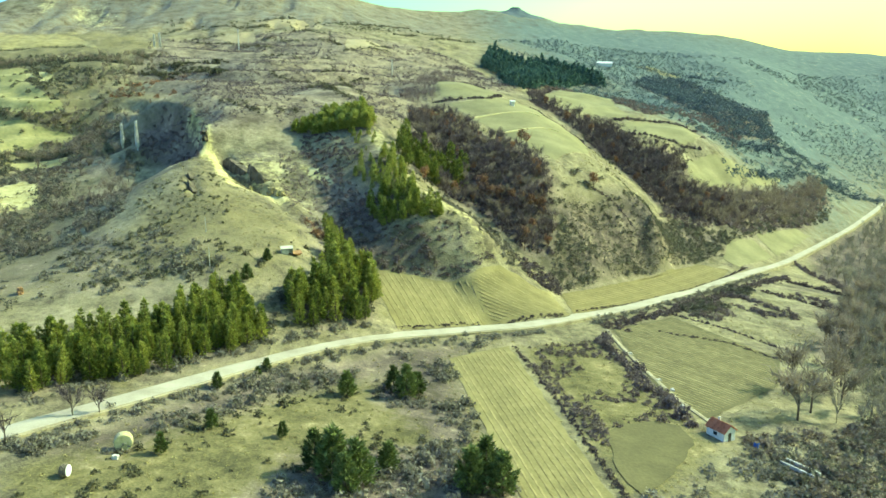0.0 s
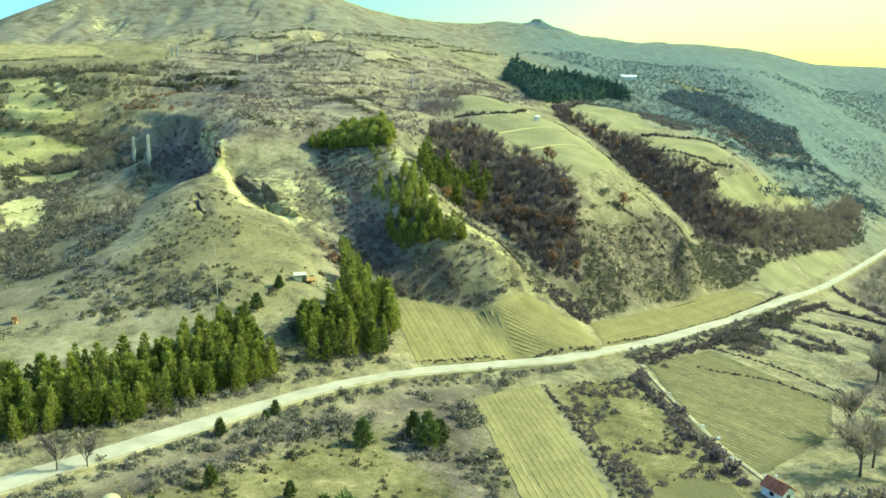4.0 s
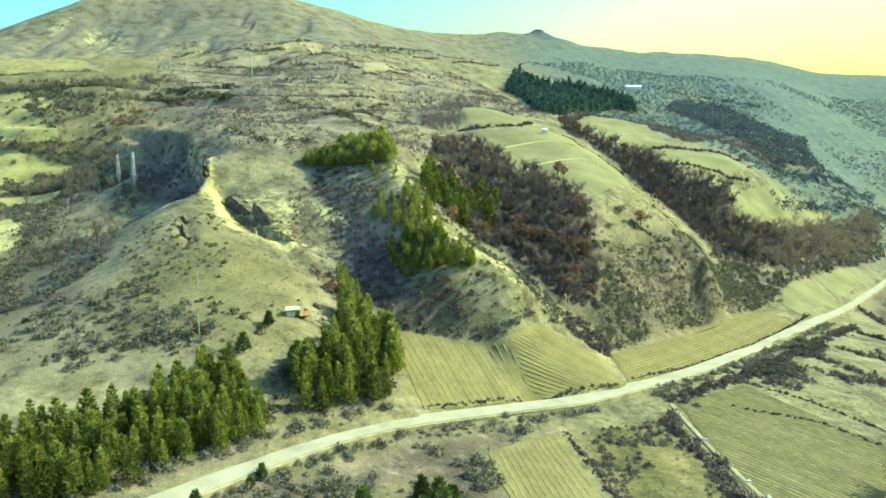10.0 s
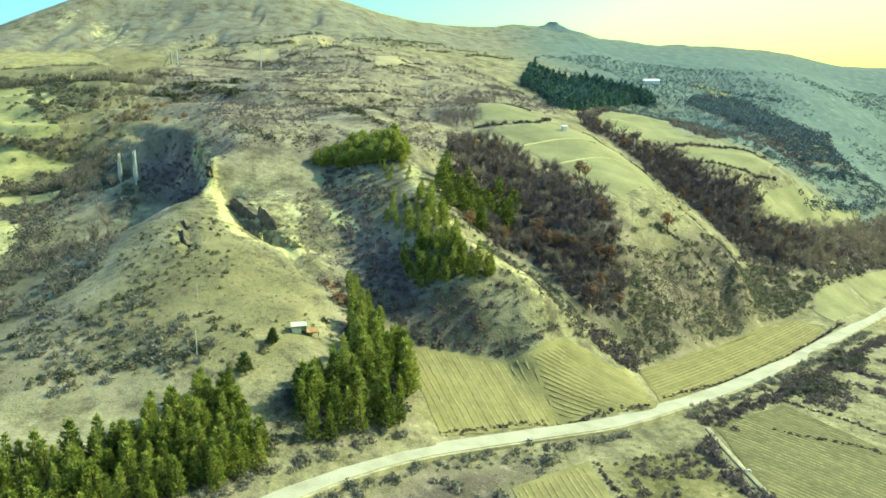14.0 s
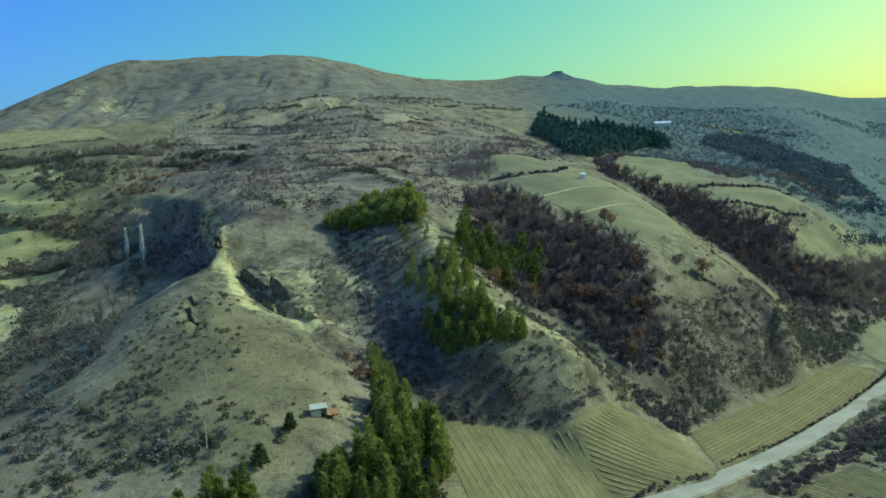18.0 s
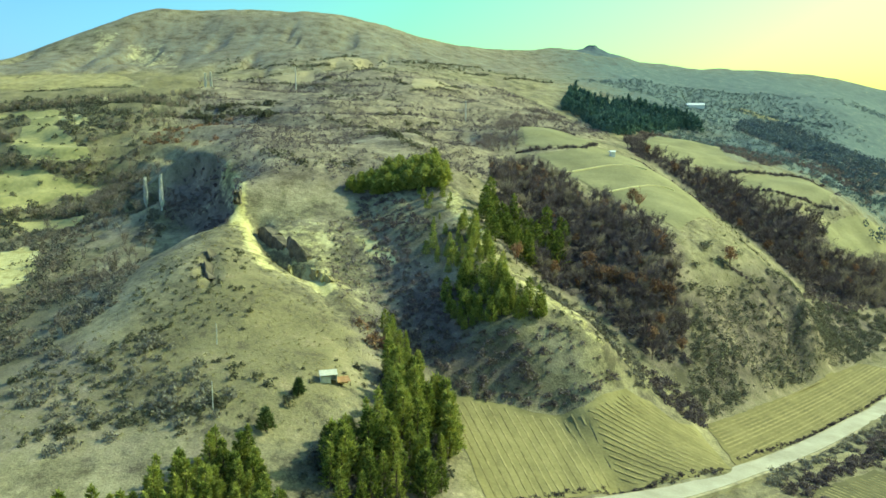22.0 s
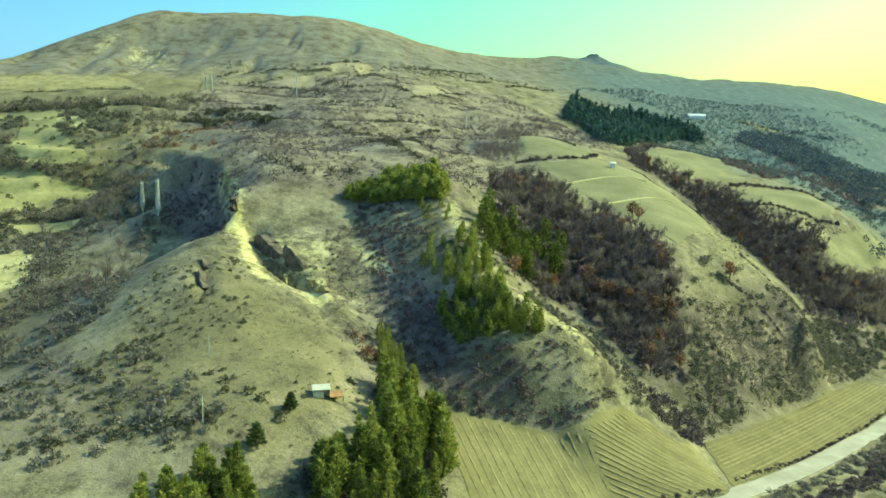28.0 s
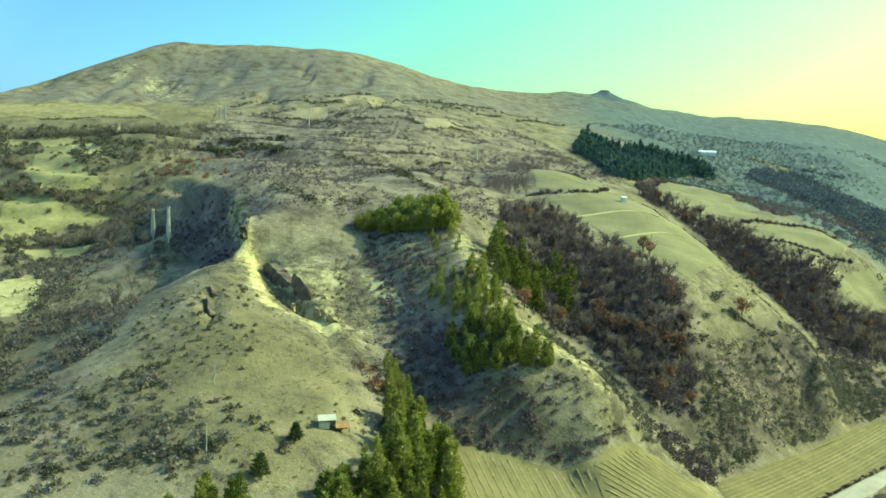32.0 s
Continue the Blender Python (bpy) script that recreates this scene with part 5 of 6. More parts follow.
sown("plateau_wood", off_fields(in_clumps(spots([(24, 305), (24, 335), (36, 375), (70, 470), (72, 415), (41, 349), (37, 316)], 2.2, rs), 16, -0.2, rs)), TREES, (0.3, 0.6), GULLY_TWIGS, "brown leafless thicket at the head of the gully", "wood", rs)
sown("east_wood_understory", off_fields(in_clumps(spots(AREA["east_wood"], 2.0, rs), 14, -0.45, rs)), BUSHES, (1.0, 2.6), GULLY_TWIGS, "brown understory of the wood above the road", "scrub", rs)
sown("east_wood", off_fields(spots(AREA["east_wood"], 4.0, rs, 0.85)), TREES, (0.7, 1.2), PALE_TWIGS, "grey leafless wood above the road", "wood", rs)
far_rows = np.concatenate([dense(v, 1.2) for v in ([(183, 391), (225, 403), (300, 470), (337, 503)], [(221, 409), (250, 416), (271, 426)], [(251, 642), (290, 639), (326, 639)], [(285, 426), (316, 439), (360, 470)], [(176, 336), (248, 398), (320, 455)])])
# Far hedges and wood band carry painted haze in their blue-grey.
sown("far_hedges", far_rows + rs.normal(0, 1.5, far_rows.shape), SMALL, (1.5, 4.0), HAZED_DARK, "dark hedges between the far fields", "hedge", rs)
sown("dark_wood_band", spots(AREA["band"], 3.3, rs), SMALL, (3.0, 5.0), HAZED_DARK, "dark band of wood along the far gully", "wood", rs)
HILL = [(-50, 150), (-50, 240), (10, 245), (100, 330), (160, 340), (175, 320), (128, 285), (60, 205), (36, 188), (0, 182), (-10, 150)]
sown("hill_scrub", off_fields(in_clumps(spots(HILL, 2.0, rs), 14, 0.2, rs)), BUSHES, (0.25, 1.0), OLIVE, "scattered low scrub on the dry spurs", "scrub", rs)
sown("grass_tufts", off_fields(spots([(-60, 150), (-45, 240), (10, 240), (110, 320), (128, 285), (60, 205), (36, 188), (8, 180), (-2, 150)], 1.45, rs, 0.8)), SMALL, (0.15, 0.55), STRAW_TUFT, "dry grass tufts on the spurs", "grass", rs)
sown("meadow_scrub", off_fields(in_clumps(spots([(-45, 70), (-30, 100), (0, 128), (20, 140), (21, 75)], 2.0, rs), 9, 0.18, rs)), BUSHES, (0.3, 1.3), OLIVE, "low olive scrub in the meadow", "scrub", rs)
sown("meadow_tufts", off_fields(spots([(-45, 70), (-30, 105), (10, 140), (60, 165), (100, 200), (130, 215), (115, 165), (60, 100), (40, 66)], 1.6, rs, 0.7)), SMALL, (0.15, 0.6), STRAW_TUFT, "dry grass tufts in the meadows", "grass", rs)
CON = [np.concatenate([tufts(np.c_[rs.normal(0, 0.9, (70, 2)) * (1.05 - t)[:, None], 5 * t], np.c_[rs.normal(0, 1, (70, 2)), np.ones(70)], 1.2, 0.8, rs) for t in [rs.uniform(0.1, 0.97, 70)]]) for k in range(3)]
sown("conifer_plantation", spots(AREA["far_conifer"], 3.0, rs), CON, (0.9, 1.6), HAZED_NEEDLES, "dark conifer plantation on the upper slope", "forest", rs)

HEDGES = {
    "t1": [(-113, 527), (-103, 540), (-85, 540), (-67, 537), (-57, 536)], "t2": [(-91, 507), (-80, 513), (-74, 516)], "t3": [(-86, 488), (-71, 491), (-51, 480), (-41, 470)],
    "t4": [(-60, 552), (-48, 562), (-33, 576)], "t5": [(-60, 535), (-47, 542)], "t6": [(-48, 496), (-33, 490), (-26, 488)],
    "t7": [(3, 571), (28, 606), (55, 650)], "t8": [(36, 565), (53, 582)], "t9": [(17, 505), (27, 488), (30, 487)],
    "t10": [(1, 460), (27, 481)], "t11": [(64, 575), (84, 603), (104, 610)], "t12": [(-33, 544), (-18, 520), (-8, 516)],
    "t13": [(-23, 490), (-4, 490), (-1, 470)], "t14": [(-13, 363), (0, 373)], "t15": [(-2, 360), (5, 363), (11, 370)],
    "t16": [(-19, 315), (-12, 313), (-2, 293)], "t17": [(-43, 435), (-26, 428), (-4, 411)],
    "dark_a": [(-88, 395), (-79, 394), (-72, 408), (-59, 402)], "dark_b": [(-80, 388), (-70, 386), (-53, 358)], "dark_c": [(-97, 388), (-88, 380), (-76, 372)],
    "e": [(-10, 322), (0, 284), (6, 283)], "k": [(-145, 327), (-132, 325)], "m": [(-15, 264), (-27, 261), (-42, 269)], "r": [(-30, 350), (-8, 334), (7, 296)], "j": [(-199, 470), (-163, 470), (-140, 462)],
    "f": [(36, 316), (45, 316.5), (60, 319), (69, 336)], "g": [(42, 367), (50, 371), (58, 369), (64, 355)], "h": [(79, 328), (93, 316), (97, 301)], "i": [(125, 351), (143, 363), (159, 372), (180, 380)], "l": [(94, 380), (104, 396), (118, 424)],
    "u": [(124, 335), (143, 336), (153, 335), (163, 339)],
    "valley_a": [(110, 207), (116, 203), (120, 190)], "valley_b": [(107, 194), (112, 187), (121, 187)], "valley_c": [(138, 213), (143, 211), (145, 199)], "valley_d": [(180, 282), (179, 257), (165, 222)],
    "strip_a": [(104, 190), (118, 176), (126, 160)], "strip_b": [(128, 214), (144, 196), (152, 180)], "strip_c": [(150, 240), (170, 215), (180, 196)],
    "ditch": [(34, 148), (35, 125), (35, 107), (35, 96), (35, 80)], "lane": [(56, 159), (56, 141), (55, 125), (55, 116), (56, 108), (58, 103)],
    "dyke": [(74, 166), (81, 163), (88, 160), (94, 150)], "bank": [(82, 182), (93, 171), (101, 156)], "low_road": [(59, 166), (72, 176), (88, 188), (120, 216)],
    "up_road": [(10, 154), (22, 160), (36, 165), (51, 172)], "up_road_two": [(56, 178.2), (80.5, 197.9), (110.5, 225.9), (146.5, 259.9)],
}


def hedge_places(lines, gap, spread, rs):
    q = np.concatenate([dense(HEDGES[k], gap) for k in lines])
    return q + rs.normal(0, spread, q.shape)


sown("terrace_hedge", hedge_places(["t%d" % k for k in range(1, 18)] + list("ejkmr"), 0.8, 0.8, rs), SMALL, (0.7, 2.4), OLIVE, "dark hedges along the old terraces", "hedge", rs)
sown("hillside_thicket", np.concatenate([hedge_places(["dark_a", "dark_b", "dark_c"], 0.35, 2.6, rs)]), BUSHES, (0.8, 2.6), OLIVE, "dark scrub thickets below the mountain", "scrub", rs)
sown("valley_hedge", hedge_places(["valley_a", "valley_b", "valley_c", "valley_d"], 0.4, 1.2, rs), BUSHES, (0.5, 1.9), TWIGS, "dark leafless hedges across the valley floor", "hedge", rs)
sown("valley_brush", spots([(88, 193), (100, 204), (106, 202), (101, 184), (93, 177), (87, 181)], 1.3, rs, 0.8), BUSHES, (0.5, 1.6), GULLY_TWIGS, "brown brush between the road and the vineyard", "scrub", rs)
sown("ditch_hedge", hedge_places(["ditch", "dyke", "bank", "up_road", "up_road_two"], 0.4, 0.3, rs), BUSHES, (0.25, 0.8), TWIGS, "low dark hedge of weeds along ditches and the road", "hedge", rs)
BRINK = {"a": [(-44, 90), (-33, 102), (-20, 117), (-6, 132.5), (9, 143.5), (28, 152.5), (43, 159.5)], "b": [(-52, 98), (-37, 112.5), (-24, 126), (-10, 139), (3, 149)], "c": [(58, 170), (72, 181), (86, 192), (116, 219), (150, 252)]}
brink = np.concatenate([dense(v, 0.55) for v in BRINK.values()])
sown("roadside_weeds", np.concatenate([off_fields(brink + rs.normal(0, 0.8, brink.shape)), np.repeat(dense([(-48, 89), (-42, 91.5), (-37, 93.5), (-33, 96)], 0.4), 2, 0) + rs.normal(0, 1.0, (2 * len(dense([(-48, 89), (-42, 91.5), (-37, 93.5), (-33, 96)], 0.4)), 2))]), BUSHES, (0.35, 1.5), GREY_TWIGS, "weeds and low brush along the road's edges", "scrub", rs)
sown("forest_edge_scrub", np.concatenate([spots(AREA["forest_left"], 1.7, rs, 0.9), spots(AREA["forest_shed"], 1.9, rs, 0.8), spots([(-22, 140), (-14, 138), (-10, 143), (-8, 152), (-14, 152)], 1.6, rs, 0.7)]), BUSHES, (0.5, 1.7), NOSE_SCRUB, "olive undergrowth below the pines", "scrub", rs)
sown("meadow_brush", off_fields(in_clumps(spots([(36, 148), (55, 158), (55, 112), (48, 104), (38, 112)], 1.4, rs), 10, 0.0, rs)), BUSHES, (0.3, 1.2), GULLY_TWIGS, "brown brush in the meadow beside the lane", "scrub", rs)
sown("field_edge_scrub", off_fields(spots([(141, 267), (153, 283), (191, 315), (224, 341), (247, 363), (260, 381), (200, 330), (161, 297), (131, 268)], 1.9, rs, 0.85)), BUSHES, (0.7, 2.2), NOSE_SCRUB, "olive-grey scrub between the plots and the wood", "scrub", rs)
sown("ditch_brush", spots([(34.8, 138), (37.2, 137), (38, 122), (40.5, 111), (38.5, 101), (36, 103), (35.8, 118)], 0.9, rs, 0.8), BUSHES, (0.35, 1.1), GULLY_TWIGS, "reddish-brown brush along the ditch", "scrub", rs)
sown("valley_thicket", off_fields(in_clumps(spots([(62, 108), (80, 112), (100, 122), (140, 160), (170, 150), (110, 80), (60, 88)], 2.0, rs), 12, -0.1, rs)), BUSHES, (0.8, 2.6), PALE_TWIGS, "pale leafless thicket on the valley floor", "scrub", rs)
lower = dense([(61, 167.5), (74, 178), (90, 189), (121, 217), (157, 251)], 0.5)
sown("road_bank_scrub", np.repeat(lower, 2, 0) + rs.normal(0, 1.1, (2 * len(lower), 2)), BUSHES, (0.4, 1.5), GULLY_TWIGS, "brown scrub on the bank below the road", "scrub", rs)
sown("field_hedges", hedge_places(["strip_b", "strip_c"], 0.8, 0.7, rs), BUSHES, (0.8, 2.2), TWIGS, "dark hedges between the valley strips", "hedge", rs)
lane_bushes = hedge_places(["lane"], 0.8, 0.9, rs)
sown("upper_field_hedges", hedge_places("fghilu", 0.6, 0.5, rs), BUSHES, (0.5, 1.5), TWIGS, "dark hedges round the upper fields", "hedge", rs)
sown("lane_hedge", lane_bushes[np.hypot(lane_bushes[:, 0] - 58.9, lane_bushes[:, 1] - 106) > 5.5], BUSHES, (0.8, 2.6), TWIGS, "tall leafless hedge along the lane", "hedge", rs)


# ---------------------------------------------------------------- vineyards
def vineyard(name, poly, way, gap, label, soil=VINE_SOIL):
    plot = thing(name, (0, 0, 0), 0, label, "vineyard", "vineyards of the valley")
    sheet("soil", ragged(poly, 2.0, 0.15, RS), soil, "", 0.1, plot)
    d = np.array(way, float) / np.hypot(*way)
    s = np.array([-d[1], d[0]])
    p = np.array(poly, float)
    a0, a1, b0, b1 = (p @ d).min(), (p @ d).max(), (p @ s).min(), (p @ s).max()
    for b in np.arange(b0 + gap / 2, b1, gap):
        t = np.arange(a0, a1, 0.9)
        q = t[:, None] * d + b * s + RS.normal(0, 0.025, (len(t), 2))
        q = q[edge_far(poly, q[:, 0], q[:, 1]) > 0.6]
        if len(q) < 3:
            continue
        z = height(q[:, 0], q[:, 1]) + 0.1
        n = len(q)
        tall = RS.uniform(0.04, 0.10, n)
        side = RS.uniform(0.20, 0.32, (n, 1)) * s
        v = np.stack([np.c_[q - side, z], np.c_[q + RS.normal(0, 0.03, (n, 2)), z + tall], np.c_[q + side, z]], 1).reshape(-1, 3)
        f = [(3 * i + k, 3 * i + k + 1, 3 * i + k + 4, 3 * i + k + 3) for i in range(n - 1) for k in (0, 1)]
        part("vine_trellis", v.tolist(), f, VINE_WOOD, plot)
    return plot


vineyard("vineyard", AREA["vine_one"], (0.25, -0.97), 1.35, "dormant vineyard with close straight rows on yellow soil")
vineyard("vineyard", AREA["vine_two"], (0.96, -0.27), 1.05, "dormant vineyard with rows across the slope")
vineyard("vineyard", AREA["vine_three"], (0.72, 0.69), 0.95, "long narrow dormant vineyard beside the road", GOLD_SOIL)
vineyard("vineyard", AREA["low_vine"], (0.06, -1.0), 1.1, "dormant vineyard plot below the road")
vineyard("vineyard", AREA["big_vine"], (0.58, -0.81), 1.2, "large dormant vineyard below the road", OLIVE_SOIL)
for key, label in (("plot_four", "small stubble plot beside the road"), ("plot_five", "pale stubble plot beside the road"), ("up_one", "pale yellow field on the back of the spur"), ("up_two", "small pale field above the gully"), ("up_three", "pale field on the shoulder of the spur"), ("up_four", "olive meadow above the gully wood"), ("tan_c", "tan field under a terrace bank"), ("pale_strip", "narrow pale field on the far slope"), ("east_field", "olive grass field above the wood"), ("low_plot", "olive grass plot beside the lane"), ("tan_a", "tan terraced field under the mountain"), ("tan_b", "small tan field on the terraces"), ("terrace_a", "pale terraced field below the mountain"), ("terrace_b", "pale meadow terrace above the ravine"), ("terrace_c", "sloping grass terrace above the ravine"), ("terrace_d", "narrow grass terrace on the far hillside"), ("terrace_e", "grass strip at the ravine's edge")):
    tagged(sheet("field", ragged(AREA[key], 2.5, 0.3, RS), TAN_SOIL if key.startswith("tan") else DRY_CREST if key == "terrace_a" else OLIVE_SOIL if key == "low_plot" else TERRACE_GRASS if key.startswith("terrace") else PLOT_SOIL, label, 0.12), "", "field", "fields of the hillside", "structure")


# ---------------------------------------------------------------- buildings
def on_ground(x, y, dz=0.0):
    return (x, y, float(height(x, y)) + dz)


def cottage():
    c = thing("cottage", on_ground(58.9, 108, -0.1), -68, "small whitewashed cottage with a red tiled roof beside a vineyard", "house")
    v, f = box(-2.4, 2.4, -1.7, 1.7, 0, 2.3)
    k = len(v)
    v += [(-2.4, 0, 3.5), (2.4, 0, 3.5)]
    f = f[:1] + f[2:] + [(4, 5, k + 1, k), (6, 7, k, k + 1), (5, 6, k + 1), (7, 4, k)]
    part("wall", v, f, PLASTER, c)
    for s in (-1, 1):
        r = part("roof", [(-2.7, s * 2.05, 2.13), (2.7, s * 2.05, 2.13), (2.7, 0, 3.62), (-2.7, 0, 3.62), (-2.7, s * 2.05, 2.25), (2.7, s * 2.05, 2.25), (2.7, 0, 3.74), (-2.7, 0, 3.74)],
                 [(0, 1, 2, 3), (4, 7, 6, 5), (0, 4, 5, 1), (1, 5, 6, 2), (3, 2, 6, 7), (0, 3, 7, 4)], RED_TILE, c, "red tiled roof slope")
        for i in range(18):
            x = -2.6 + i * 0.306
            tv, tf = tube([(x, s * 2.07, 2.29), (x, 0.02 * s, 3.79)], [0.09, 0.09], 5)
            part("roof_tile", tv, tf, RED_TILE, r)
    part("door", *box(2.4, 2.46, -0.45, 0.45, 0, 1.95), DARK_WOOD, c)
    part("window", *box(-0.5, 0.5, -1.75, -1.7, 1.0, 1.8), GLASS, c)
    part("chimney", *box(-1.2, -0.8, 0.3, 0.7, 3.2, 4.3), PLASTER, c)
    c.scale = (0.74, 0.74, 0.74)


cottage()


def field_shed():
    s = thing("shed", on_ground(-12.9, 165.6, -0.05), 12, "pale sheet-metal shed with a dark open front on the slope", "shed")
    part("back_wall", *box(-1.6, 1.6, 1.0, 1.08, 0, 2.0), SHEET, s)
    part("side_wall", *box(-1.6, -1.52, -1.0, 1.0, 0, 1.9), SHEET, s)
    part("side_wall", *box(1.52, 1.6, -1.0, 1.0, 0, 1.9), SHEET, s)
    part("front_panel", *box(-1.52, 0.4, -1.0, -0.94, 0, 1.5), SHEET, s)
    part("roof", [(-1.75, -1.25, 1.85), (1.75, -1.25, 1.85), (1.75, 1.25, 2.3), (-1.75, 1.25, 2.3), (-1.75, -1.25, 1.93), (1.75, -1.25, 1.93), (1.75, 1.25, 2.38), (-1.75, 1.25, 2.38)],
         [(0, 3, 2, 1), (4, 5, 6, 7), (0, 1, 5, 4), (1, 2, 6, 5), (2, 3, 7, 6), (3, 0, 4, 7)], SHEET, s, "pale sheet roof")
    s.scale = (0.76, 0.72, 0.68)
    t = thing("lean_to", on_ground(-10.75, 166.15, -0.05), 20, "rusty orange sheet lean-to beside the shed", "shelter")
    part("roof", [(-1.5, -1.0, 1.0), (1.5, -1.0, 1.0), (1.5, 1.0, 1.6), (-1.5, 1.0, 1.6), (-1.5, -1.0, 1.07), (1.5, -1.0, 1.07), (1.5, 1.0, 1.67), (-1.5, 1.0, 1.67)],
         [(0, 3, 2, 1), (4, 5, 6, 7), (0, 1, 5, 4), (1, 2, 6, 5), (2, 3, 7, 6), (3, 0, 4, 7)], RUST, t)
    for x, y, h in ((-1.4, -0.9, 1.03), (1.4, -0.9, 1.03), (1.4, 0.9, 1.57), (-1.4, 0.9, 1.57)):
        part("post", *box(x - 0.05, x + 0.05, y - 0.05, y + 0.05, 0, h), DARK_WOOD, t)
    t.scale = (0.66, 0.72, 0.72)
    part("side_board", *box(-1.35, 1.35, 0.86, 0.92, 0.1, 1.3), RUST, t)


field_shed()


def pole(x, y, h, label="pale concrete power pole on the hillside", r=0.2):
    p = thing("power_pole", on_ground(x, y, -0.2), RS.uniform(-30, 30), label, "power pole", "power poles")
    part("mast", *tube([(0, 0, 0), (0, 0, h)], [r, r * 0.6], 8), CONCRETE, p)
    if h < 6:
        return
    part("crossarm", *box(-0.9, 0.9, -0.06, 0.06, h - 0.5, h - 0.38), CONCRETE, p)
    for k in (-0.8, 0, 0.8):
        part("insulator", *tube([(k, 0, h - 0.38), (k, 0, h - 0.15)], [0.05, 0.04], 6), GLASS, p)


pole(-60.6, 480.9, 12, r=0.34)
pole(24.3, 387.6, 9, r=0.3)


def poplar(x, y, h):
    p = thing("poplar", on_ground(x, y), RS.uniform(0, 360), "slender pale leafless poplar in the ravine", "poplar tree", "poplars")
    part("trunk", *tube([(0, 0, -0.3), (0, 0, h * 0.5), (0, 0, h)], [0.2, 0.13, 0.03], 6), PALE_BARK, p)
    r = np.random.RandomState(int(h * 10))
    t = r.uniform(0.12, 0.97, 260)
    a = r.uniform(0, 6.3, 260)
    c = np.stack([np.cos(a) * 0.35 * (1.1 - t), np.sin(a) * 0.35 * (1.1 - t), h * t], 1)
    w = np.stack([np.cos(a) * 0.3, np.sin(a) * 0.3, np.ones(260)], 1)
    cr = new("crown", tri_mesh("crown", tufts(c, w, 1.5, 0.36, r), PALE_BARK))
    cr.parent = p


poplar(-68.8, 269.7, 9.2)
poplar(-75.6, 277.5, 8.2)


def barn(name, x, y, w, d, h, turn, label):
    b = thing(name, on_ground(x, y, -0.2), turn, label, "building")
    part("wall", *box(-w / 2, w / 2, -d / 2, d / 2, 0, h), PLASTER, b)
    part("roof", [(-w / 2 - 0.3, -d / 2 - 0.3, h), (w / 2 + 0.3, -d / 2 - 0.3, h), (w / 2 + 0.3, d / 2 + 0.3, h), (-w / 2 - 0.3, d / 2 + 0.3, h), (-w / 2 - 0.3, 0, h + d * 0.3), (w / 2 + 0.3, 0, h + d * 0.3)],
         [(0, 3, 2, 1), (0, 1, 5, 4), (2, 3, 4, 5), (1, 2, 5), (3, 0, 4)], WHITE_PAINT, b)


barn("field_hut", 68.6, 313.5, 1.5, 1.4, 1.9, 10, "tiny white hut at the corner of a field")
barn("farm_building", 208.6, 612, 12, 5, 2.6, -8, "long low white farm building on the far slope")


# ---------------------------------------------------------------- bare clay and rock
# Brown darkened to hold the shade of steep faces; also the dark bale.
SHADE_BROWN = material("shade_brown", [(0.06, 0.05, 0.035), (0.11, 0.09, 0.06), (0.17, 0.14, 0.09)], 0.6, 0.95, 0.6, 6)

rs = np.random.RandomState(77)


def outcrop(x, y, w, d, h, turn, label, seed, mat, lean=0.35):
    """A worn block of rock with a steep front, sunk into the slope."""
    bm = bmesh.new()
    bmesh.ops.create_cube(bm, size=1.0)
    bmesh.ops.subdivide_edges(bm, edges=bm.edges[:], cuts=5, use_grid_fill=True)
    for v in bm.verts:
        p = v.co.copy()
        n = noise.noise_vector(p * 2.6 + Vector((seed, 0, 0))) * 0.24 + noise.noise_vector(p * 7 + Vector((0, seed, 0))) * 0.05
        taper = 1 - lean * max(0, p.z)
        v.co = Vector(((p.x * taper + n.x) * w, (p.y * taper + n.y) * d, (p.z + 0.3 + n.z * 0.6) * h))
    me = bpy.data.meshes.new("rock_outcrop")
    bm.to_mesh(me)
    bm.free()
    me.materials.append(mat)
    ob = new("rock_outcrop", me)
    ob.matrix_basis = pose(*on_ground(x, y), rz=turn)
    return tagged(ob, label, "rock", "rock outcrops")


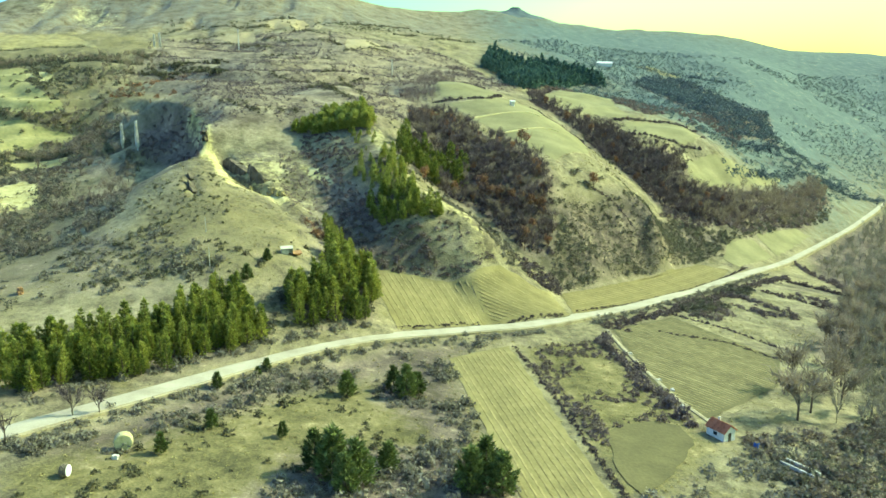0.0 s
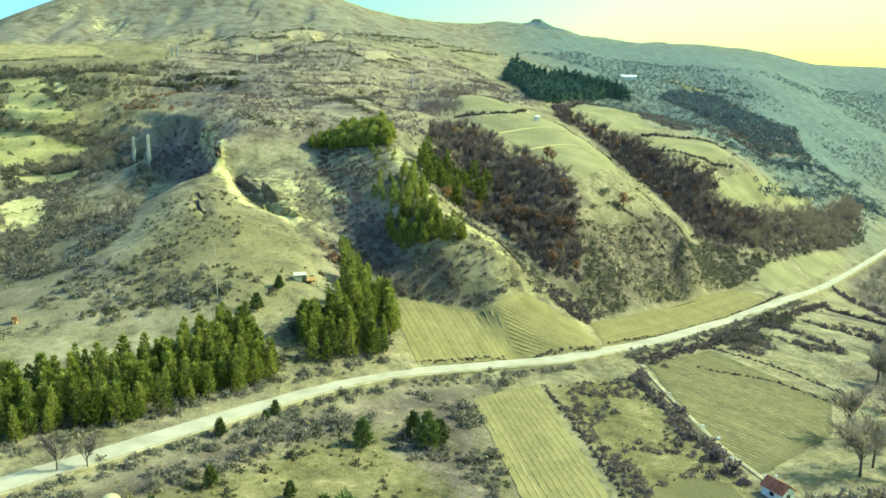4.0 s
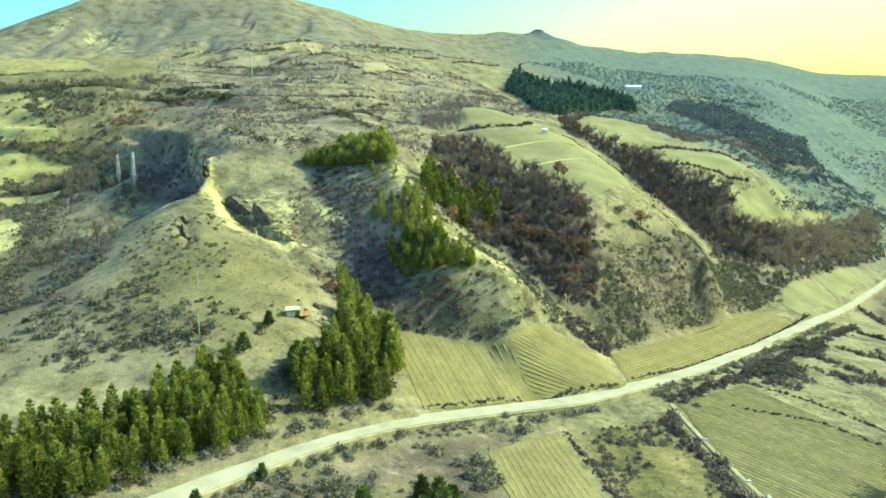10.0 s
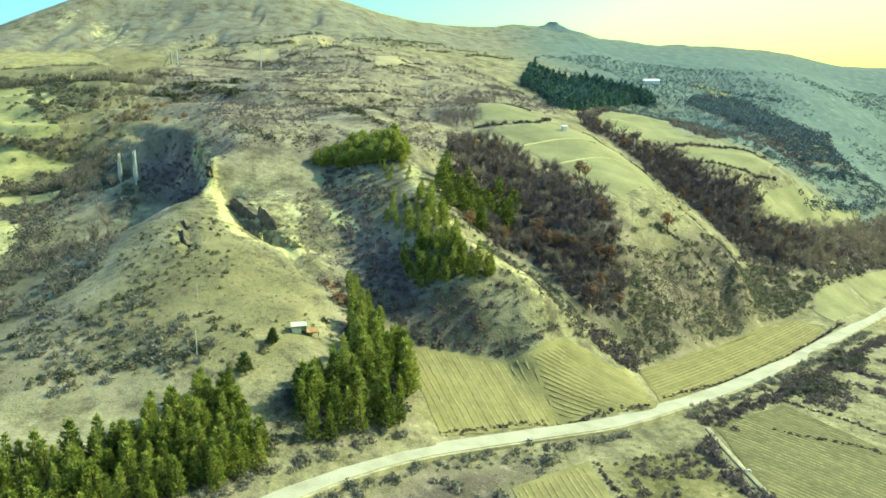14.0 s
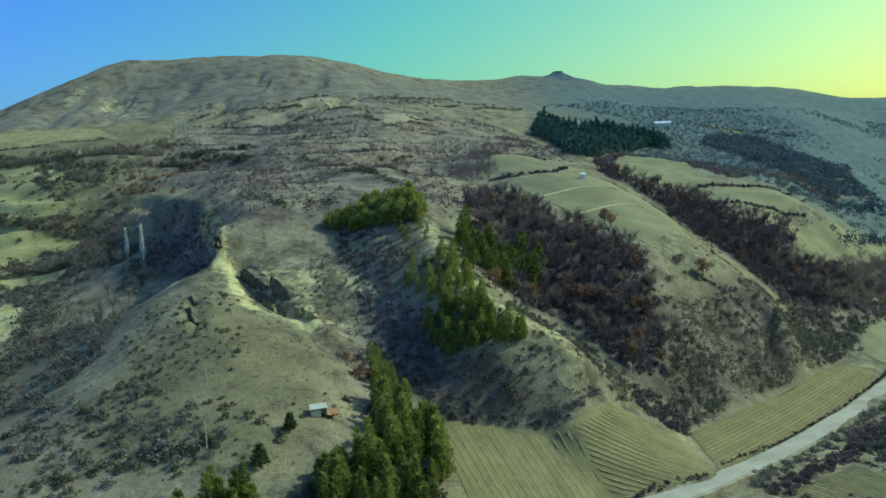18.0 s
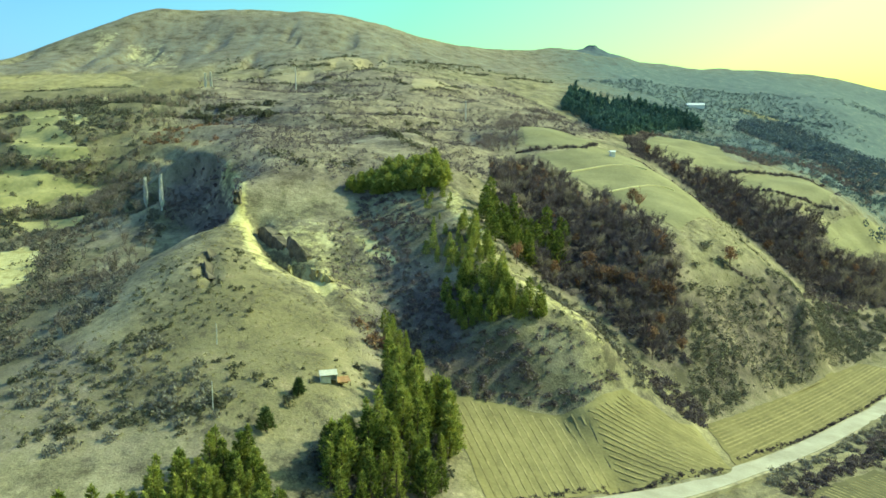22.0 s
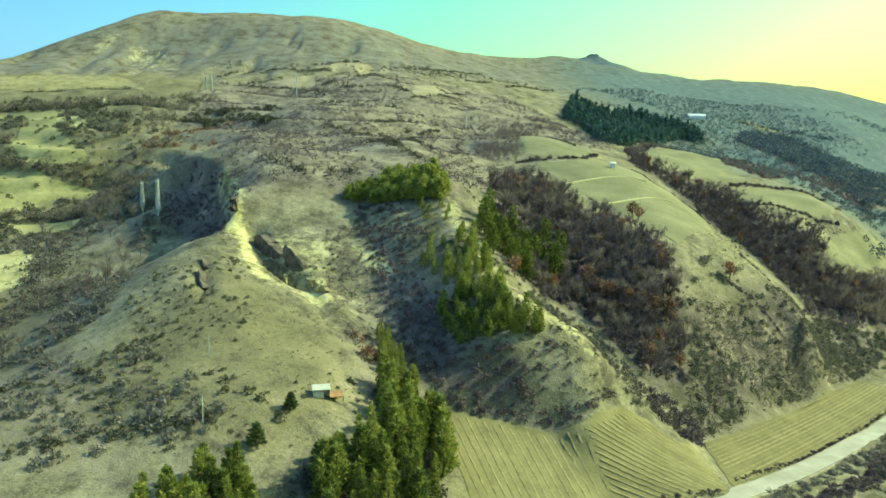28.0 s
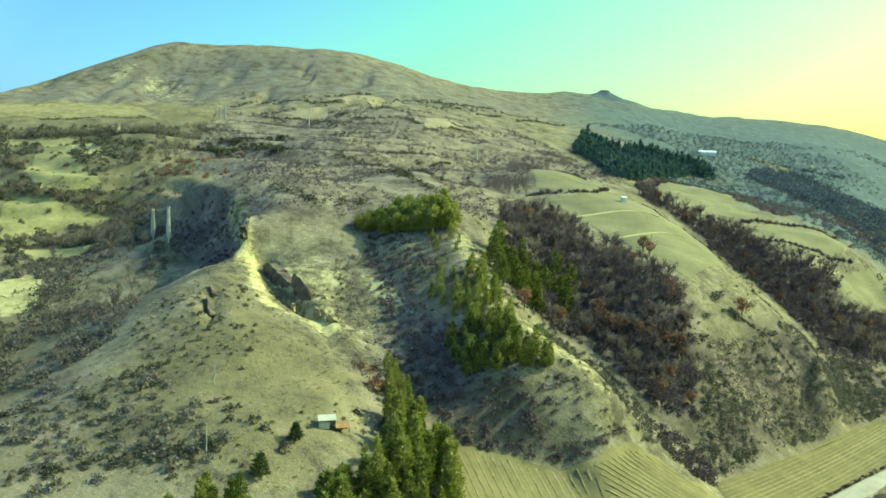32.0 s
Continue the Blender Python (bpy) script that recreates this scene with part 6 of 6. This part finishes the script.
def scarp(line, tall, back, label, mat, seed):
    """A steep broken face along a line of the plan that drops to the line's right; its top runs back into the slope."""
    p = dense(line, 0.45)
    w = np.gradient(p, axis=0)
    w /= np.linalg.norm(w, axis=1)[:, None]
    side = np.stack([-w[:, 1], w[:, 0]], -1)
    n = len(p)
    verts, rows = [], 9
    ends = np.sin(np.pi * np.clip((np.arange(n) + 0.5) / n, 0.02, 0.98)) ** 0.45
    for i in range(n):
        foot = float(height(*p[i]))
        for k in range(rows):
            f = k / (rows - 1)
            u = noise.noise_vector(Vector((p[i, 0] * 0.7, p[i, 1] * 0.7, f * 2.2 + seed))) * 0.5 + noise.noise_vector(Vector((p[i, 0] * 1.9, p[i, 1] * 1.9, f * 6 + seed))) * 0.2
            if k < rows - 2:
                g = k / (rows - 3)
                q = p[i] + side[i] * (0.25 * g * tall * 0.4 + u.x * 0.6)
                z = foot - 0.4 + (tall * ends[i] + 0.4) * g + u.z * 0.3 * g
            else:
                g = (k - rows + 3) / 2
                q = p[i] + side[i] * (0.1 * tall + back * g)
                top, far = foot + tall * ends[i], float(height(*(p[i] + side[i] * back))) - 0.15
                z = top + (far - top) * g + (0.2 * u.z if k < rows - 1 else 0)
            verts.append((q[0], q[1], z))
    faces = [(i * rows + k, i * rows + k + 1, (i + 1) * rows + k + 1, (i + 1) * rows + k) for i in range(n - 1) for k in range(rows - 1)]
    return tagged(part("earth_scarp", verts, faces, mat), label, "rock face", "rock outcrops")


# The brown faces carry their shade in the colour; the clay one does not.
scarp([(-36.2, 234.5), (-34.4, 230), (-32.4, 226), (-29.6, 222.6), (-28.2, 221.4)], 3.4, 3.4, "steep rock face below yellow clay, its shade coloured dark brown", SHADE_BROWN, 1)
scarp([(-27.6, 222.0), (-26.4, 219.4), (-24.2, 217.4), (-22.4, 217.0)], 3.8, 3.2, "steep rock niche in the yellow clay, its shade coloured dark", SHADE_BROWN, 2)
scarp([(-19.6, 209.6), (-18.2, 206.4), (-16.4, 204.6)], 1.8, 2.2, "small worn rock face on the edge of the gully", CLAY_BANK, 6)
# Cracks are low raised banks, coloured dark in place of their shade.
scarp([(-41.0, 208.2), (-40.6, 205.8), (-39.4, 204.4)], 1.1, 1.6, "broken bank in the grassy slope, its shade coloured dark", SHADE_BROWN, 3)
scarp([(-39.9, 202.6), (-39.4, 198.6), (-37.6, 194.2)], 1.3, 1.6, "fissure in the grassy slope, its shade coloured dark", SHADE_BROWN, 4)
outcrop(-17.6, 207.5, 2.2, 3.4, 2.0, 15, "small worn rock on the edge of the gully", 3, CLAY_BANK)
outcrop(-19.8, 211.0, 1.6, 3.0, 2.4, 25, "worn yellow rock rib beside the trench", 9, CLAY_BANK)
outcrop(-26.0, 216.6, 0.8, 1.6, 2.4, 0, "pale clay pillar between two rock faces", 4, CLAY_BANK)
# Dark brown again stands for shade, in the trench and at the hollow.
outcrop(-30.5, 227.0, 2.6, 2.2, 1.6, 30, "broken rock at the head of the trench, shade in its colour", 8, SHADE_BROWN)
outcrop(-41.5, 240, 1.6, 5.0, 3.0, 8, "eroded rim of the shaded hollow", 7, SHADE_BROWN)

# ---------------------------------------------------------------- small things of the valley
tagged(strip(smooth_line([(60, 166), (59, 151), (58.6, 135), (58.6, 123), (60, 113)]), 0.8, 0.22, 0.5, "lane", VERGE), "narrow pale gravel lane beside the vineyard", "lane", kind="structure")
tagged(strip(smooth_line([(48, 290), (60, 298), (71, 304), (78, 305)]), 0.6, 0.33, 0.5, "track", STRAW_BALE), "pale track across the upper field", "track", kind="structure")
tagged(strip(smooth_line([(57, 275), (66, 281), (76, 288), (82, 290)]), 0.6, 0.33, 0.5, "track", STRAW_BALE), "pale track across the upper field", "track", kind="structure")


def bale(x, y, r, mat, label, turn=12, end=None):
    b = thing("hay_bale", on_ground(x, y, r * 0.95), turn, label, "hay bale")
    v, f = [], []
    rings = [(-0.55, 0.0), (-0.55, 0.86), (-0.5, 0.97), (-0.3, 1.0), (0.3, 1.0), (0.5, 0.97), (0.55, 0.86), (0.55, 0.0)]
    for y0, rr in rings:
        for k in range(20):
            a = 2 * math.pi * k / 20
            v.append((math.cos(a) * rr * r, y0 * r, math.sin(a) * rr * r))
    for i in range(len(rings) - 1):
        for k in range(20):
            f.append((i * 20 + k, i * 20 + (k + 1) % 20, (i + 1) * 20 + (k + 1) % 20, (i + 1) * 20 + k))
    part("body", v, f, mat, b)
    if end:
        part("end_cap", *tube([(0, -0.56 * r, 0), (0, -0.64 * r, 0)], [r * 0.92, r * 0.88], 20), end, b, "white end")
    for y0 in (-0.25, 0.0, 0.25):
        part("twine", *tube([(math.cos(t) * r * 1.01, y0 * r, math.sin(t) * r * 1.01) for t in np.linspace(0, 2 * math.pi, 21)], [0.015] * 21, 4), VERGE, b)


bale(-28.3, 93.3, 1.15, STRAW_BALE, "pale round hay bale standing in the meadow")
bale(-32.8, 85.9, 0.75, SHADE_BROWN, "dark weathered bale with a white end lying in the grass", 82, WHITE_PAINT)
outcrop(-28.6, 90.6, 0.7, 0.6, 0.6, 0, "small pale stone in the meadow", 31, STONE)
outcrop(-62.0, 150.6, 0.9, 1.9, 1.5, 30, "bare orange earth bank with a shaded foot", 32, RUST)


def footbridge(x, y, turn):
    b = thing("footbridge", on_ground(x, y, 0.1), turn, "narrow concrete footbridge over a ditch", "bridge")
    for s in (-1, 1):
        part("beam", *box(-2.8, 2.8, s * 0.75 - 0.14, s * 0.75 + 0.14, 0.2, 0.75), CONCRETE, b)
    for k in range(11):
        part("plank", *box(-2.75 + k * 0.5, -2.30 + k * 0.5, -0.6, 0.6, 0.22, 0.3), DARK_WOOD, b)


footbridge(66, 97.2, -66)


def barrel(x, y):
    b = thing("barrel", on_ground(x, y), 0, "blue plastic barrel standing beside the cottage", "barrel")
    part("body", *tube([(0, 0, 0), (0, 0, 0.1), (0, 0, 0.35), (0, 0, 0.6), (0, 0, 0.9), (0, 0, 0.98)], [0.38, 0.42, 0.44, 0.44, 0.42, 0.36], 14), BLUE_PAINT, b)
    part("lid", *tube([(0, 0, 0.98), (0, 0, 1.03)], [0.38, 0.37], 14), DARK_WOOD, b)


barrel(63.2, 104.6)
pole(-27.5, 155.5, 4.2, "thin pale power pole at the foot of the slope", 0.09)
pole(-31, 173, 3.6, "thin pale power pole on the spur", 0.08)
poplar(-103, 470, 8.5)
poplar(-107, 474, 7.5)


def rocky_knob(x, y):
    """A small flat-topped butte on the skyline."""
    v, f = [], []
    rings = [(44, -0.5), (30, 0.3), (19, 1.3), (11, 3.2), (6.5, 5.0), (5.0, 6.9), (3, 7.3), (0.1, 7.4)]
    for i, (r, z) in enumerate(rings):
        for k in range(28):
            a = 2 * math.pi * k / 28
            u = noise.noise(Vector((math.cos(a) * 2, math.sin(a) * 2, i * 0.6)))
            dx, dy = math.cos(a) * r * (1 + 0.16 * u), math.sin(a) * r * (1 + 0.16 * u)
            v.append((dx, dy, z + 0.5 * u * (z > 1) + float(height(x + dx, y + dy) - height(x, y)) * min(1, r / 12)))
    for i in range(len(rings) - 1):
        for k in range(28):
            f.append((i * 28 + k, i * 28 + (k + 1) % 28, (i + 1) * 28 + (k + 1) % 28, (i + 1) * 28 + k))
    # The rock takes the same blue-grey, with haze in the colour.
    ob = part("rocky_knob", v, f, HAZED_DARK)
    ob.matrix_basis = pose(*on_ground(x, y))
    tagged(ob, "small flat-topped rocky knob on the far ridge", "butte")


rocky_knob(185, 840)
for k, (x, y) in enumerate([(59.4, 149), (57.8, 140), (59.6, 128), (57.9, 120), (60.6, 114.5), (59.0, 133)]):
    outcrop(x, y, 0.7 + 0.1 * (k % 3), 0.6, 0.6, 40 * k, "pale boulder beside the lane", 20 + k, STONE)

# ---------------------------------------------------------------- true size
for ob in [o for o in scene.objects if o.parent is None and o not in (cam, sun)]:
    ob.matrix_basis = Matrix.Scale(SCALE, 4) @ ob.matrix_basis
